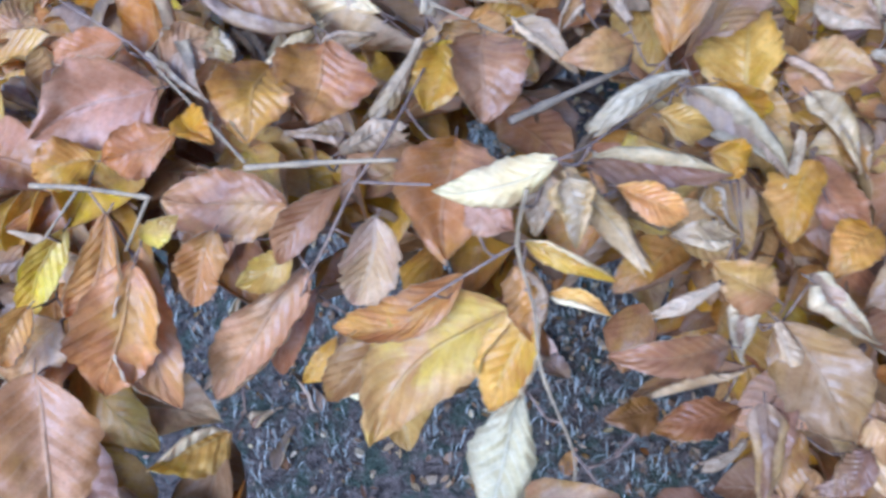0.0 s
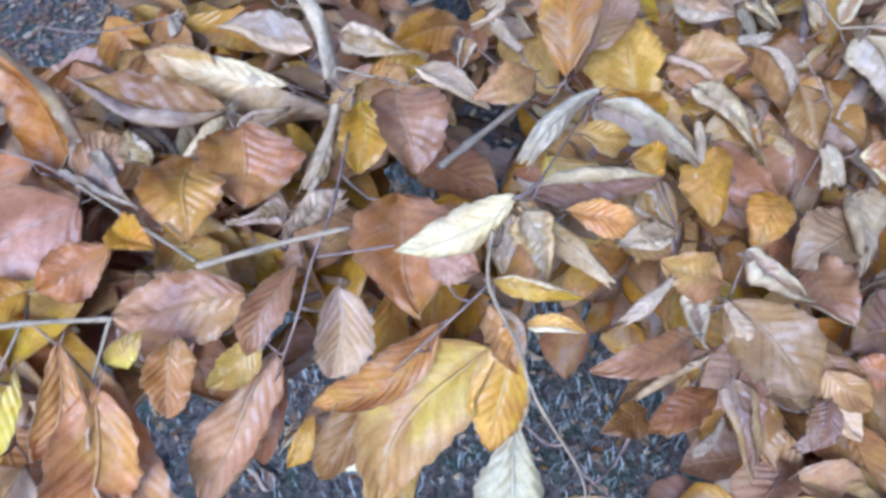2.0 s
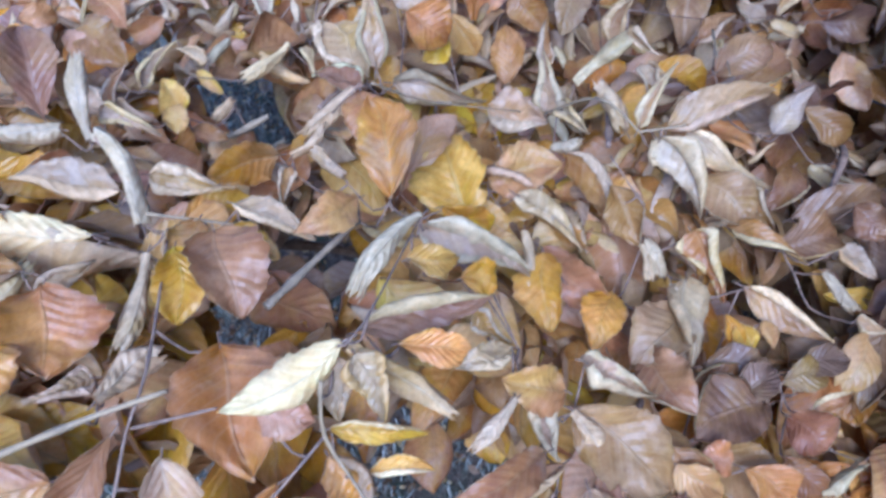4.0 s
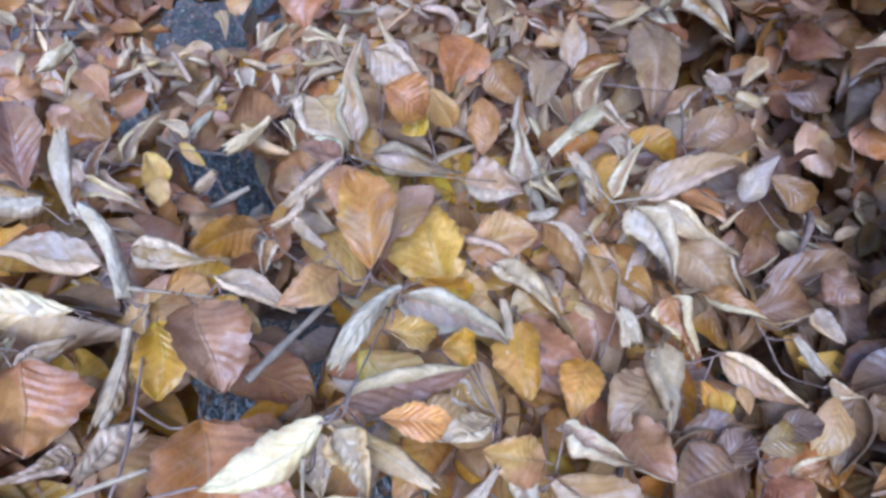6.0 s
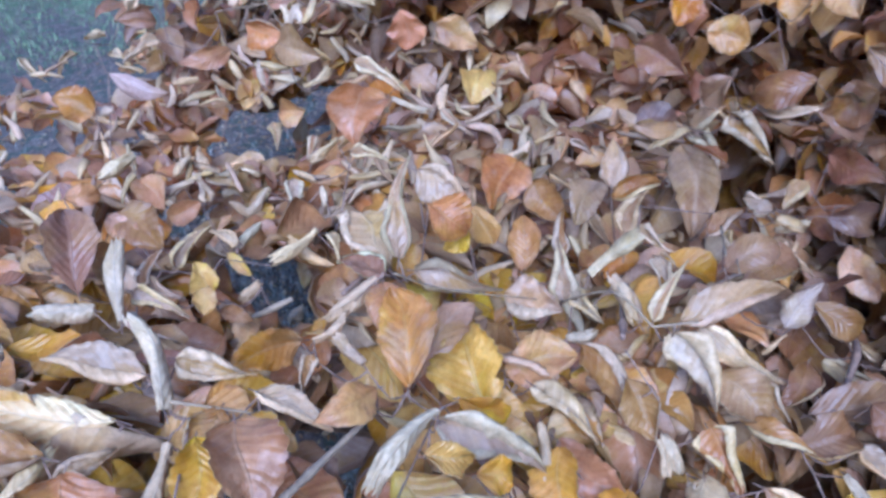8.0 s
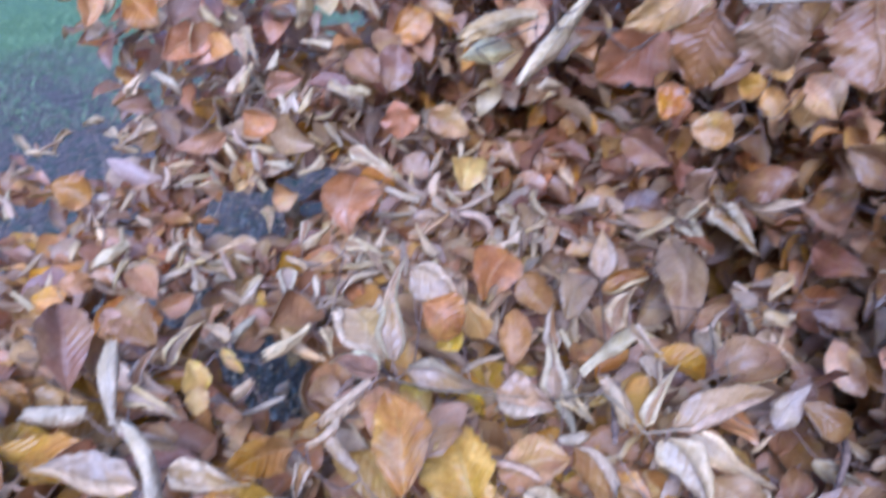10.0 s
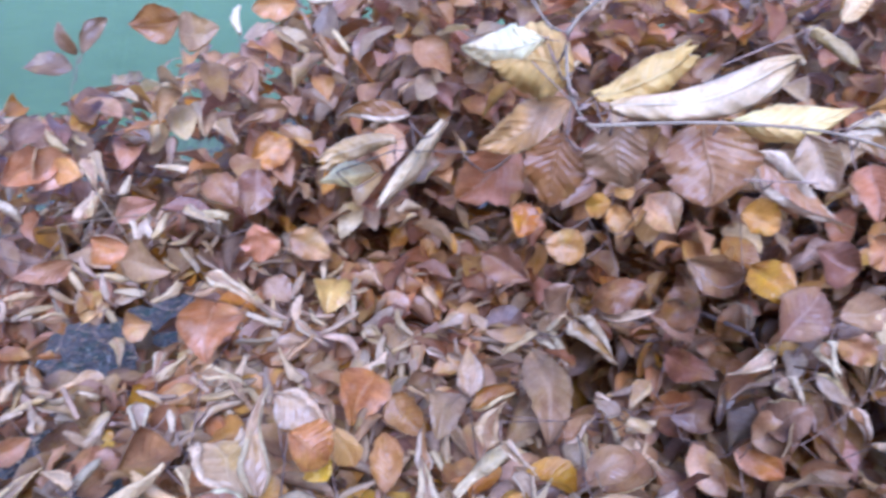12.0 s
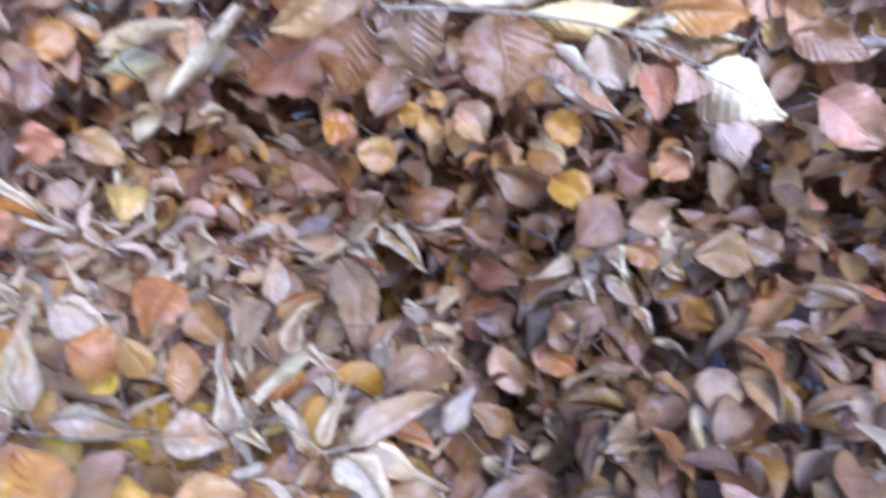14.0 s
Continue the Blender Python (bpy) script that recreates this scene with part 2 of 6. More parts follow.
def mesh_object(name, verts, faces, mats, slots=None, parent=None, uvs=None, smooth=True):
    me = bpy.data.meshes.new(name)
    me.from_pydata(verts, [], faces)
    for mt in mats:
        me.materials.append(mt)
    if slots is not None:
        me.polygons.foreach_set("material_index", slots)
    if uvs is not None:
        layer = me.uv_layers.new(name="UVMap")
        loops = np.empty(len(me.loops), dtype=np.int32)
        me.loops.foreach_get("vertex_index", loops)
        layer.data.foreach_set("uv", np.asarray(uvs, dtype=np.float32)[loops].ravel())
    if smooth:
        me.polygons.foreach_set("use_smooth", [True] * len(me.polygons))
    ob = new(name, me)
    if parent is not None:
        ob.parent = parent
    return ob


def leaf_form(form, r):
    """For each half of the blade its roll in radians and where the roll begins (0 at the midrib, 1 at the margin); then bend and twist."""
    if form == "F":
        sides = [(r.uniform(-0.35, 0.55), 0.0), (r.uniform(-0.35, 0.55), 0.0)]
        if r.random() < 0.3:
            sides[r.randrange(2)] = (r.uniform(2.6, 3.6), r.uniform(0.74, 0.86))
        return sides[0], sides[1], r.uniform(-0.04, 0.18), r.uniform(-0.8, 0.8)
    if form == "U":
        return (r.uniform(0.8, 1.4), 0.0), (r.uniform(0.8, 1.4), 0.0), r.uniform(-0.12, 0.04), r.uniform(-0.5, 0.5)
    if form == "S":
        sides = [(r.uniform(0.1, 0.7), 0.0), (r.uniform(2.7, 3.6), r.uniform(0.36, 0.54))]
        r.shuffle(sides)
        return sides[0], sides[1], r.uniform(0.0, 0.1), r.uniform(-0.35, 0.35)
    if form == "V":
        return (r.uniform(2.6, 3.5), r.uniform(0.36, 0.56)), (r.uniform(2.6, 3.5), r.uniform(0.52, 0.74)), r.uniform(0.0, 0.1), r.uniform(-0.35, 0.35)
    if form == "K":
        return (r.uniform(2.9, 3.6), r.uniform(0.66, 0.76)), (r.uniform(2.9, 3.6), r.uniform(0.66, 0.76)), r.uniform(0.0, 0.08), r.uniform(-0.25, 0.25)
    a, b = r.uniform(2.3, 3.0), r.uniform(2.6, 3.5)
    return (a, 0.0), (b, 0.0), r.uniform(-0.08, 0.04), r.uniform(-0.5, 0.5)


def leaf_grid(base, tip, width, roll, form, r, rows=24, half=7, stalk=True, shape=None):
    """Vertices, faces, face slots (top, underside, stalk) and UVs of one leaf between base and tip. shape: what sets one leaf apart."""
    base, tip, shape = np.array(base, float), np.array(tip, float), shape or {}
    length = np.linalg.norm(tip - base)
    a = (tip - base) / length
    n = np.array([0, 0, 1.0]) - a * a[2]
    if np.linalg.norm(n) < 0.15:
        n = np.array([0, -1.0, 0]) + a * a[1]
    n /= np.linalg.norm(n)
    b = np.cross(a, n)
    c, s = math.cos(radians(roll)), math.sin(radians(roll))
    n, b = c * n + s * np.cross(a, n), c * b + s * np.cross(a, b)
    left, right, bend, twist = leaf_form(form, r)
    left, right, bend, twist = shape.get("left", left), shape.get("right", right), shape.get("bend", bend), shape.get("twist", twist)
    # rows crowd towards stalk and tip, so that both ends are well rounded
    lin = np.linspace(0, 1, rows + 1)
    u = 0.45 * lin + 0.55 * (0.5 - 0.5 * np.cos(math.pi * lin))
    k = np.linspace(0, 1, half + 1)
    kf = 3 / half if half > 5 else 0.5
    arms, reach, hem = [], [], r.uniform(0.3, 0.75)
    for curl, crest in (left, right):
        if crest > 0:
            # flat to the crest, then a rolled rim; in the pointed forms the crest nears the midrib towards the tip
            cr = np.clip(crest - (0.22 * u if form in "VS" else 0.05 * u) + 0.03 * np.sin(u * 9 + curl * 7), 0.12, 0.9)[:, None]
            arc = np.where(k[None, :] <= kf, cr * k[None, :] / kf, cr + (1 - cr) * (k[None, :] - kf) / (1 - kf))
            over = np.clip((arc - cr) / (1 - cr), 0, 1)
            th = 0.25 * arc + curl * np.clip(over / (hem if form in "VSK" else 1.0), 0, 1)
        else:
            arc = np.repeat(k[None, :], rows + 1, 0)
            grow = (0.85 + 0.3 * u) if form != "R" else (0.8 + 0.25 * np.sin(u * 2.6 + curl * 5))
            even = arc ** (1.0 if form in "RU" else 1.4)
            if form in "RU":
                # dry blades fold in facets rather than in a smooth curve
                c0, c1 = r.uniform(0.14, 0.3), r.uniform(0.5, 0.68)
                facet = 0.5 * np.clip((arc - c0 + 0.07 * (u[:, None] - 0.5)) / 0.12 + 0.5, 0, 1) + 0.5 * np.clip((arc - c1 - 0.1 * (u[:, None] - 0.5)) / 0.12 + 0.5, 0, 1)
                even = 0.35 * even + 0.65 * facet
            th = (curl * grow)[:, None] * even
        px, pz = np.zeros_like(th), np.zeros_like(th)
        step, half_th = np.diff(arc, axis=1), (th[:, 1:] + th[:, :-1]) / 2
        px[:, 1:], pz[:, 1:] = np.cumsum(np.cos(half_th) * step, axis=1), np.cumsum(np.sin(half_th) * step, axis=1)
        reach.append(px[rows // 2].max())
        arms.append((px, pz, arc))
    wide = width * (1.12 if form in "FU" else 1.06) / max(sum(reach), 0.1)
    wide = max(min(wide, length * 0.55, 0.056), 0.004)
    sx = np.concatenate([-arms[0][0][:, ::-1], arms[1][0][:, 1:]], axis=1)
    sz = np.concatenate([arms[0][1][:, ::-1], arms[1][1][:, 1:]], axis=1)
    V = np.concatenate([-arms[0][2][:, ::-1], arms[1][2][:, 1:]], axis=1)
    U = np.repeat(u[:, None], V.shape[1], 1)
    sx = sx - (sx.max(axis=1) + sx.min(axis=1))[:, None] / 2
    sz = sz - sz.mean() * 0.5
    # outline: half width along the midrib
    peak = shape.get("peak", r.uniform(0.4, 0.52))
    q = math.log(0.5) / math.log(peak)
    w = np.sin(math.pi * np.clip(u, 0, 1) ** q) ** r.uniform(0.66, 0.86)
    if form == "V":
        at = shape.get("peak", r.uniform(0.1, 0.22))
        w = np.where(u < at, 0.25 + 0.75 * np.sin(np.clip(u / at, 0, 1) * math.pi / 2), 0.06 + 0.94 * np.clip((1 - u) / (1 - at), 0, 1))
    elif form == "S":
        w = np.maximum(0.45 * w + 0.55 * np.minimum(1.0, np.minimum(u / 0.2 + 0.15, 1.06 * (1.04 - u) / 0.7)), 0.05)
    elif form == "U":
        w = w ** 1.35
    elif form == "K":
        w = 0.12 + 0.88 * np.sin(np.clip(u / 0.85, 0, 1) * math.pi / 2)
    elif form == "R":
        w = np.sin(math.pi * np.clip(u, 0.01, 0.99) ** 0.8) ** 0.5 if r.random() < 0.3 else (0.45 + 0.55 * np.clip(u / 0.55, 0, 1)) * (1 - 0.45 * np.clip((u - 0.6) / 0.4, 0, 1))
    w = np.maximum(w, 0.02)
    ph = [r.uniform(0, 6.3) for _ in range(8)]
    sides = np.where(V > 0, ph[0], ph[1])
    vein = np.cos((U * 9.0 - np.abs(V) * 2.3) * 2 * math.pi)
    edge = 1 + 0.05 * np.sin(U * 2 * math.pi * r.uniform(0.6, 1.3) + sides)
    if rows > 11:
        edge = edge + 0.03 * np.sin(U * 2 * math.pi * 3.7 + sides * 2)
    if rows > 20:
        edge = edge + 0.035 * vein
    if form in "VRS":
        edge = edge + 0.07 * np.sin(U * 23.0 + sides * 5) * np.sin(U * 9.0 + sides)
    if rows > 11 and r.random() < 0.45:
        # torn or bitten margin
        for _ in range(2):
            flank, at, deep = r.choice((-1, 1)), r.uniform(0.2, 0.95), r.uniform(0.06, 0.2)
            edge = edge - deep * np.exp(-((U - at) / r.uniform(0.03, 0.07)) ** 2) * (V * flank > 0)
    lop = r.uniform(0.88, 1.12)
    edge = edge * np.where(V > 0, lop, 2 - lop)
    Wd = (w * wide)[:, None] * (1 + (edge - 1) * np.abs(V) ** 2)
    wave, crease = shape.get("wave", r.uniform(0.08, 0.27)) if form in "FU" else 0.04, shape.get("crease", r.uniform(0.1, 0.75)) if form == "F" else 0.0
    X = sx * Wd
    Zc = sz * Wd + crease * np.abs(V) * Wd
    Zc = Zc + wave * Wd * np.abs(V) ** 1.8 * np.sin(U * 2 * math.pi * r.uniform(1.2, 2.4) + sides)
    Zc = Zc + 0.05 * Wd * np.abs(V) ** 3 * np.sin(U * 2 * math.pi * (5.1 if rows > 11 else 2.1) + sides * 3)
    # crumple
    Zc = Zc + wide * (r.uniform(0.08, 0.18) if form in "VRS" else r.uniform(0.05, 0.13)) * np.sin(U * 5.0 + V * 2.2 + ph[2]) * np.sin(U * 2.3 - V * 3.1 + ph[3])
    # the blade is pleated between its side veins
    if rows > 20:
        Zc = Zc + wide * (0.013 if rows > 40 else 0.011) * vein * np.minimum(np.abs(V) * 2.5, 1.0) * np.minimum(1.0, 8 * U * (1.02 - U))
    # sharp creases across the blade
    for i in range(2 if form in "FU" else 3):
        line = U * math.cos(ph[5 + i % 3] * 0.3 + i) + 0.45 * V * math.sin(ph[5 + i % 3] + i) - 0.5 * r.random()
        Zc = Zc + wide * (r.uniform(0.15, 0.4) if form in "VRSK" else r.uniform(0.05, 0.16)) * (np.abs(line) - 0.3) * r.choice((-1, 1))
    if rows > 11:
        # fine crinkles of the dry blade
        fold = np.abs(np.sin(U * 9.5 + V * 3.5 + ph[1])) + np.abs(np.sin(U * 6.5 - V * 4.5 + ph[5])) - 1.27
        Zc = Zc + wide * (0.07 if form in "VRSK" else 0.03) * fold * np.minimum(1.0, 6 * U * (1.02 - U))
    X = X + wide * 0.05 * np.sin(U * 7.0 + V * 1.5 + ph[4])
    ang = twist * (U - 0.5) * 1.4
    X, Zc = X * np.cos(ang) - Zc * np.sin(ang), X * np.sin(ang) + Zc * np.cos(ang)
    Zc = Zc + bend * length * 4 * U * (1 - U) * (0.6 + 0.8 * U)
    # a kink part-way and a hooked tip
    knee = r.uniform(0.3, 0.75)
    kink = (r.uniform(-0.35, 0.2) if form in "VRS" else r.uniform(-0.3, 0.2) if r.random() < 0.5 else 0.0) * length
    soft_knee = np.sqrt((U - knee) ** 2 + 0.004)
    Zc = Zc + kink * 0.5 * (soft_knee + (U - knee) * (2 * knee - 1) - 2 * knee * (1 - knee))
    sway = shape.get("sway", r.uniform(-0.1, 0.1)) * length * 4 * U * (1 - U) + r.uniform(-0.12, 0.12) * length * (np.maximum(U - 0.55, 0) ** 2 * 2 - 0.4 * U)
    if form in "RK" and rows > 11:
        # a ragged end
        ragged = 1 - (0.14 if rows > 36 else 0.1) * np.abs(np.sin(V * 7.0 + ph[5])) - 0.06 * np.sin(V * 4.0 + ph[7]) ** 2
        U = U * (1 - (1 - ragged) * np.clip(U * 2 - 1, 0, 1))
    P = base + U[..., None] * (tip - base) + (X + sway)[..., None] * b + Zc[..., None] * n
    cols = 2 * half + 1
    du, dv = np.gradient(P, axis=0), np.gradient(P, axis=1)
    N = np.cross(dv, du)
    N /= np.linalg.norm(N, axis=2, keepdims=True) + 1e-12
    N = np.where((N @ n).mean() < 0, -N, N) if form in "FU" else np.where((N[:, half] @ n).mean() < 0, -N, N)
    thick = 0.00028
    top, low = (P + N * thick).reshape(-1, 3), (P - N * thick).reshape(-1, 3)
    idx = np.arange((rows + 1) * cols).reshape(rows + 1, cols)
    q = np.stack([idx[:-1, :-1], idx[:-1, 1:], idx[1:, 1:], idx[1:, :-1]], -1).reshape(-1, 4)
    verts = np.concatenate([top, low])
    m = len(top)
    faces = [tuple(f) for f in q] + [(f[0] + m, f[3] + m, f[2] + m, f[1] + m) for f in q]
    slots = [0] * len(q) + [1] * len(q)
    uv1 = np.stack([U, (V + 1) / 2], -1).reshape(-1, 2)
    uvs = np.concatenate([uv1, uv1])
    if stalk:
        e0, e1 = base - a * min(0.012, length * 0.12) - np.array([0, 0, 0.003]), base + a * length * 0.04 + n * bend * length * 0.1
        o, rad = len(verts), 0.0006
        ring = [np.array(d) * rad for d in ((1, 0, 0), (0, 1, 0), (-1, 0, 0), (0, -1, 0))]
        ring = [d[0] * b + d[1] * n for d in ring]
        verts = np.concatenate([verts, [e0 + d for d in ring], [e1 + d for d in ring]])
        faces += [(o + i, o + (i + 1) % 4, o + 4 + (i + 1) % 4, o + 4 + i) for i in range(4)]
        slots += [2] * 4
        uvs = np.concatenate([uvs, np.full((8, 2), 0.5)])
    return verts, faces, slots, uvs


LEAF_FOOT = {}
PLACED = []


def leaf(shrub, form, bx, by, bz, tx, ty, tz, width, roll, colour, **shape):
    """One leaf as a part of its shrub."""
    r = random.Random(int(bx * 9173 + by * 7919 + tz * 104729))
    if form == "F":
        top, low = TOP[colour], UNDER["t" if colour in "ndb" else "c"]
    elif form in "VSK":
        inner = {"c": "n" if r.random() < 0.4 else "t", "w": "n", "k": "g", "n": "d", "e": "n"}.get(colour, colour)
        top, low = TOP[inner], UNDER[{"o": "t", "d": "n", "y": "k"}.get(colour, colour if colour in UNDER else "c")]
    else:
        top, low = TOP[{"c": "n", "w": "p", "k": "y", "g": "g", "e": "n"}.get(colour, "n")], UNDER[colour]
    fine = shrub is overhang or shrub is near_shrub
    v, f, s, uv = leaf_grid((bx, by, bz), (tx, ty, tz), width, roll, form, r, 54 if fine else 24, 8 if fine else 7, True, shape)
    ob = mesh_object("leaf", v[:-8], f[:-4], [top, low], s[:-4], shrub, uv[:-8])
    k = len(v) - 8
    mesh_object("stalk", v[-8:], [tuple(i - k for i in q) for q in f[-4:]], [TWIG_DARK], None, ob)
    tagged(ob, NAMES[colour] + " " + SHAPES[form])
    PLACED.extend([(bx, by, bz), (tx, ty, tz), ((bx + tx) / 2, (by + ty) / 2, (bz + tz) / 2)])
    LEAF_FOOT.setdefault(shrub.name, []).append(Vector((bx, by, bz)))
    return ob


def tube(points, radii, sides=7):
    """A bent round stick through the points, knobbly at its nodes."""
    pts = [Vector(p) for p in points]
    fine, rad = [], []
    for i in range(len(pts) - 1):
        p0, p1, p2, p3 = pts[max(i - 1, 0)], pts[i], pts[i + 1], pts[min(i + 2, len(pts) - 1)]
        steps = max(2, min(12, int((p2 - p1).length / 0.012)))
        for k in range(steps):
            t = k / steps
            fine.append(0.5 * (2 * p1 + (p2 - p0) * t + (2 * p0 - 5 * p1 + 4 * p2 - p3) * t * t + (3 * p1 - p0 - 3 * p2 + p3) * t ** 3))
            rad.append(radii[i] + (radii[i + 1] - radii[i]) * t)
    fine.append(pts[-1])
    rad.append(radii[-1])
    verts, faces = [], []
    side = Vector((0.31, 0.2, 0.93))
    for i, p in enumerate(fine):
        d = (fine[min(i + 1, len(fine) - 1)] - fine[max(i - 1, 0)]).normalized()
        e = d.cross(side).normalized()
        g = d.cross(e)
        k = rad[i] * (1.0 + (0.35 if i % 7 == 3 else 0.0) + 0.1 * math.sin(i * 2.1))
        for j in range(sides):
            w = 2 * math.pi * j / sides
            verts.append(p + (e * math.cos(w) + g * math.sin(w)) * k)
    for i in range(len(fine) - 1):
        for j in range(sides):
            faces.append((i * sides + j, i * sides + (j + 1) % sides, (i + 1) * sides + (j + 1) % sides, (i + 1) * sides + j))
    faces += [tuple(range(sides))[::-1], tuple((len(fine) - 1) * sides + j for j in range(sides))]
    return verts, faces, fine


NODES = {}


def bud(shrub, x, y, z, dx, dy, dz, length=0.013):
    """A slender pointed winter bud."""
    a = Vector((dx, dy, dz)).normalized()
    base = Vector((x, y, z))
    v, f, _ = tube([base, base + a * length * 0.25, base + a * length * 0.6, base + a * length], [0.0011, 0.0021, 0.0016, 0.0002], 7)
    return mesh_object("bud", v, f, [TWIG_DARK], None, shrub)


def twig(shrub, thick, *points):
    v, f, fine = tube(points, [thick * (0.62 if shrub is overhang and thick > 0.0015 else 1.0 if shrub is near_shrub else 0.75) * (1 - 0.35 * i / max(1, len(points) - 1)) for i in range(len(points))])
    ob = mesh_object("twig", v, f, [TWIG_GREY if thick > 0.003 or shrub is overhang and thick > 0.0015 else TWIG_PALE if thick > 0.00125 else TWIG_DARK], None, shrub)
    NODES.setdefault(shrub.name, []).extend(fine)
    return ob


def limb(shrub, radius, *points):
    v, f, fine = tube(points, [radius * (1 - 0.75 * i / (len(points) - 1)) for i in range(len(points))], 9)
    ob = mesh_object("stem", v, f, [TWIG_DARK], None, shrub)
    NODES.setdefault(shrub.name, []).extend(fine[len(fine) // 2:])
    return ob


def knit(shrub):
    """Thin shoots that carry each leaf from the nearest wood of its shrub."""
    nodes = list(NODES.get(shrub.name, []))
    feet = sorted(LEAF_FOOT.get(shrub.name, []), key=lambda p: min((p - q).length for q in nodes))
    verts, faces = [], []
    for p in feet:
        q = min(nodes, key=lambda k: (k - p).length + max(0.0, k.z - p.z) * 1.5)
        d = (p - q).length
        if d < 0.012:
            continue
        low = Vector((0, 0, -0.25 * d - 0.008))
        v, f, fine = tube([q, q.lerp(p, 0.4) + low, q.lerp(p, 0.8) + low * 0.5, p - Vector((0, 0, 0.004))], [0.0011, 0.001, 0.0009, 0.0007], 4)
        o = len(verts)
        verts += v
        faces += [tuple(i + o for i in k) for k in f]
        nodes += fine[2::3]
    if verts:
        tagged(mesh_object("shoot_growth", verts, faces, [TWIG_DARK], None, shrub), "thin dark shoots", kind="stuff")


def plant(name, x, y, label):
    ob = new(name)
    ob.location = (0, 0, 0)
    return tagged(ob, label, "shrub", "beech shrubs")


# ---- ground ----
def ground_height(x, y):
    return 0.012 * math.sin(x * 5.1) * math.sin(y * 4.3 + 1) if abs(x) < 6 and -4 < y < 9 else 0.0


def build_ground():
    xs = sorted(set([-400, -120, -40, -15, 15, 40, 120, 400] + [i * 0.2 for i in range(-40, 41)]))
    ys = sorted(set([-400, -120, -40, -12, 18, 40, 120, 400] + [i * 0.2 for i in range(-30, 61)]))
    verts = [(x, y, ground_height(x, y)) for y in ys for x in xs]
    w = len(xs)
    faces = [(j * w + i, j * w + i + 1, (j + 1) * w + i + 1, (j + 1) * w + i) for j in range(len(ys) - 1) for i in range(w - 1)]
    tagged(mesh_object("ground", verts, faces, [ground_material()]), "damp dark soil with thin grass, mown lawn beyond", "ground", kind="structure")


build_ground()


def grass(name, label, count, x0, x1, y0, y1, low, high, mat, seed):
    r = random.Random(seed)
    verts, faces = [], []
    for _ in range(count):
        x, y = r.uniform(x0, x1), r.uniform(y0, y1)
        if low < 0.015:
            x, y = r.gauss((x0 + x1) / 2, (x1 - x0) / 3.6), r.gauss((y0 + y1) / 2, (y1 - y0) / 3.6)
        if noise.noise((x * 2.2, y * 2.2, seed)) < -0.5:
            continue
        z, a, h, w = ground_height(x, y), r.uniform(0, 6.3), r.uniform(low, high), r.uniform(0.0006, 0.0016)
        dx, dy, lean = math.cos(a), math.sin(a), r.uniform(0.2, 1.0) * h
        o = len(verts)
        verts += [(x - dy * w, y + dx * w, z - 0.003), (x + dy * w, y - dx * w, z - 0.003), (x + dx * lean * 0.4 - dy * w, y + dy * lean * 0.4 + dx * w, z + h * 0.6),
                  (x + dx * lean * 0.4 + dy * w, y + dy * lean * 0.4 - dx * w, z + h * 0.6), (x + dx * lean, y + dy * lean, z + h * 0.8)]
        faces += [(o, o + 1, o + 3, o + 2), (o + 2, o + 3, o + 4)]
    tagged(mesh_object(name, verts, faces, [mat]), label, "grass", kind="stuff")


grass("grass", "thin dark grass among the soil under the shrubs", 45000, -1.2, 1.5, 0.0, 3.0, 0.012, 0.05, grass_material("grass_dull", (0.05, 0.052, 0.033), (0.22, 0.195, 0.145)), 3)


def litter(count, seed, small, large, x0, x1, y0, y1, label):
    """Crumbs of dead leaf and stalk strewn on the soil."""
    r = random.Random(seed)
    verts, faces, slots = [], [], []
    for _ in range(count):
        x, y = r.gauss((x0 + x1) / 2, (x1 - x0) / 4.2), r.gauss((y0 + y1) / 2, (y1 - y0) / 4.2)
        z, a, h = ground_height(x, y) + r.uniform(0.002, 0.012), r.uniform(0, 6.3), r.uniform(small, large)
        w = h * r.uniform(0.15, 0.7)
        c, s = math.cos(a), math.sin(a)
        o = len(verts)
        for px, py in ((-h, 0), (-h * 0.3, w), (h * 0.5, w * 0.8), (h, 0), (h * 0.4, -w), (-h * 0.4, -w * 0.8)):
            verts.append((x + c * px - s * py, y + s * px + c * py, z + r.uniform(-0.003, 0.006)))
        faces.append(tuple(range(o, o + 6)))
        slots.append(r.choice((0, 0, 1, 1, 2, 3)))
    tagged(mesh_object("leaf_litter", verts, faces, [TOP["b"], UNDER["n"], UNDER["c"], TOP["d"]], slots, None, None, False), label, "litter", kind="stuff")


litter(18000, 8, 0.002, 0.011, -1.5, 2.6, -0.1, 4.6, "crumbs of dead brown leaf strewn on the soil")
litter(1800, 12, 0.008, 0.022, -2.0, -0.2, 1.4, 3.5, "bits of bark and dead leaf strewn on the soil")
litter(3000, 9, 0.007, 0.018, -1.2, 1.4, 0.1, 3.2, "torn pieces of dead leaf strewn on the soil")
grass("lawn_grass", "short green lawn grass beyond the shrubs", 18000, -2.0, 2.4, 4.8, 8.0, 0.02, 0.06, grass_material("grass_lawn", (0.085, 0.12, 0.03), (0.18, 0.225, 0.07)), 4)

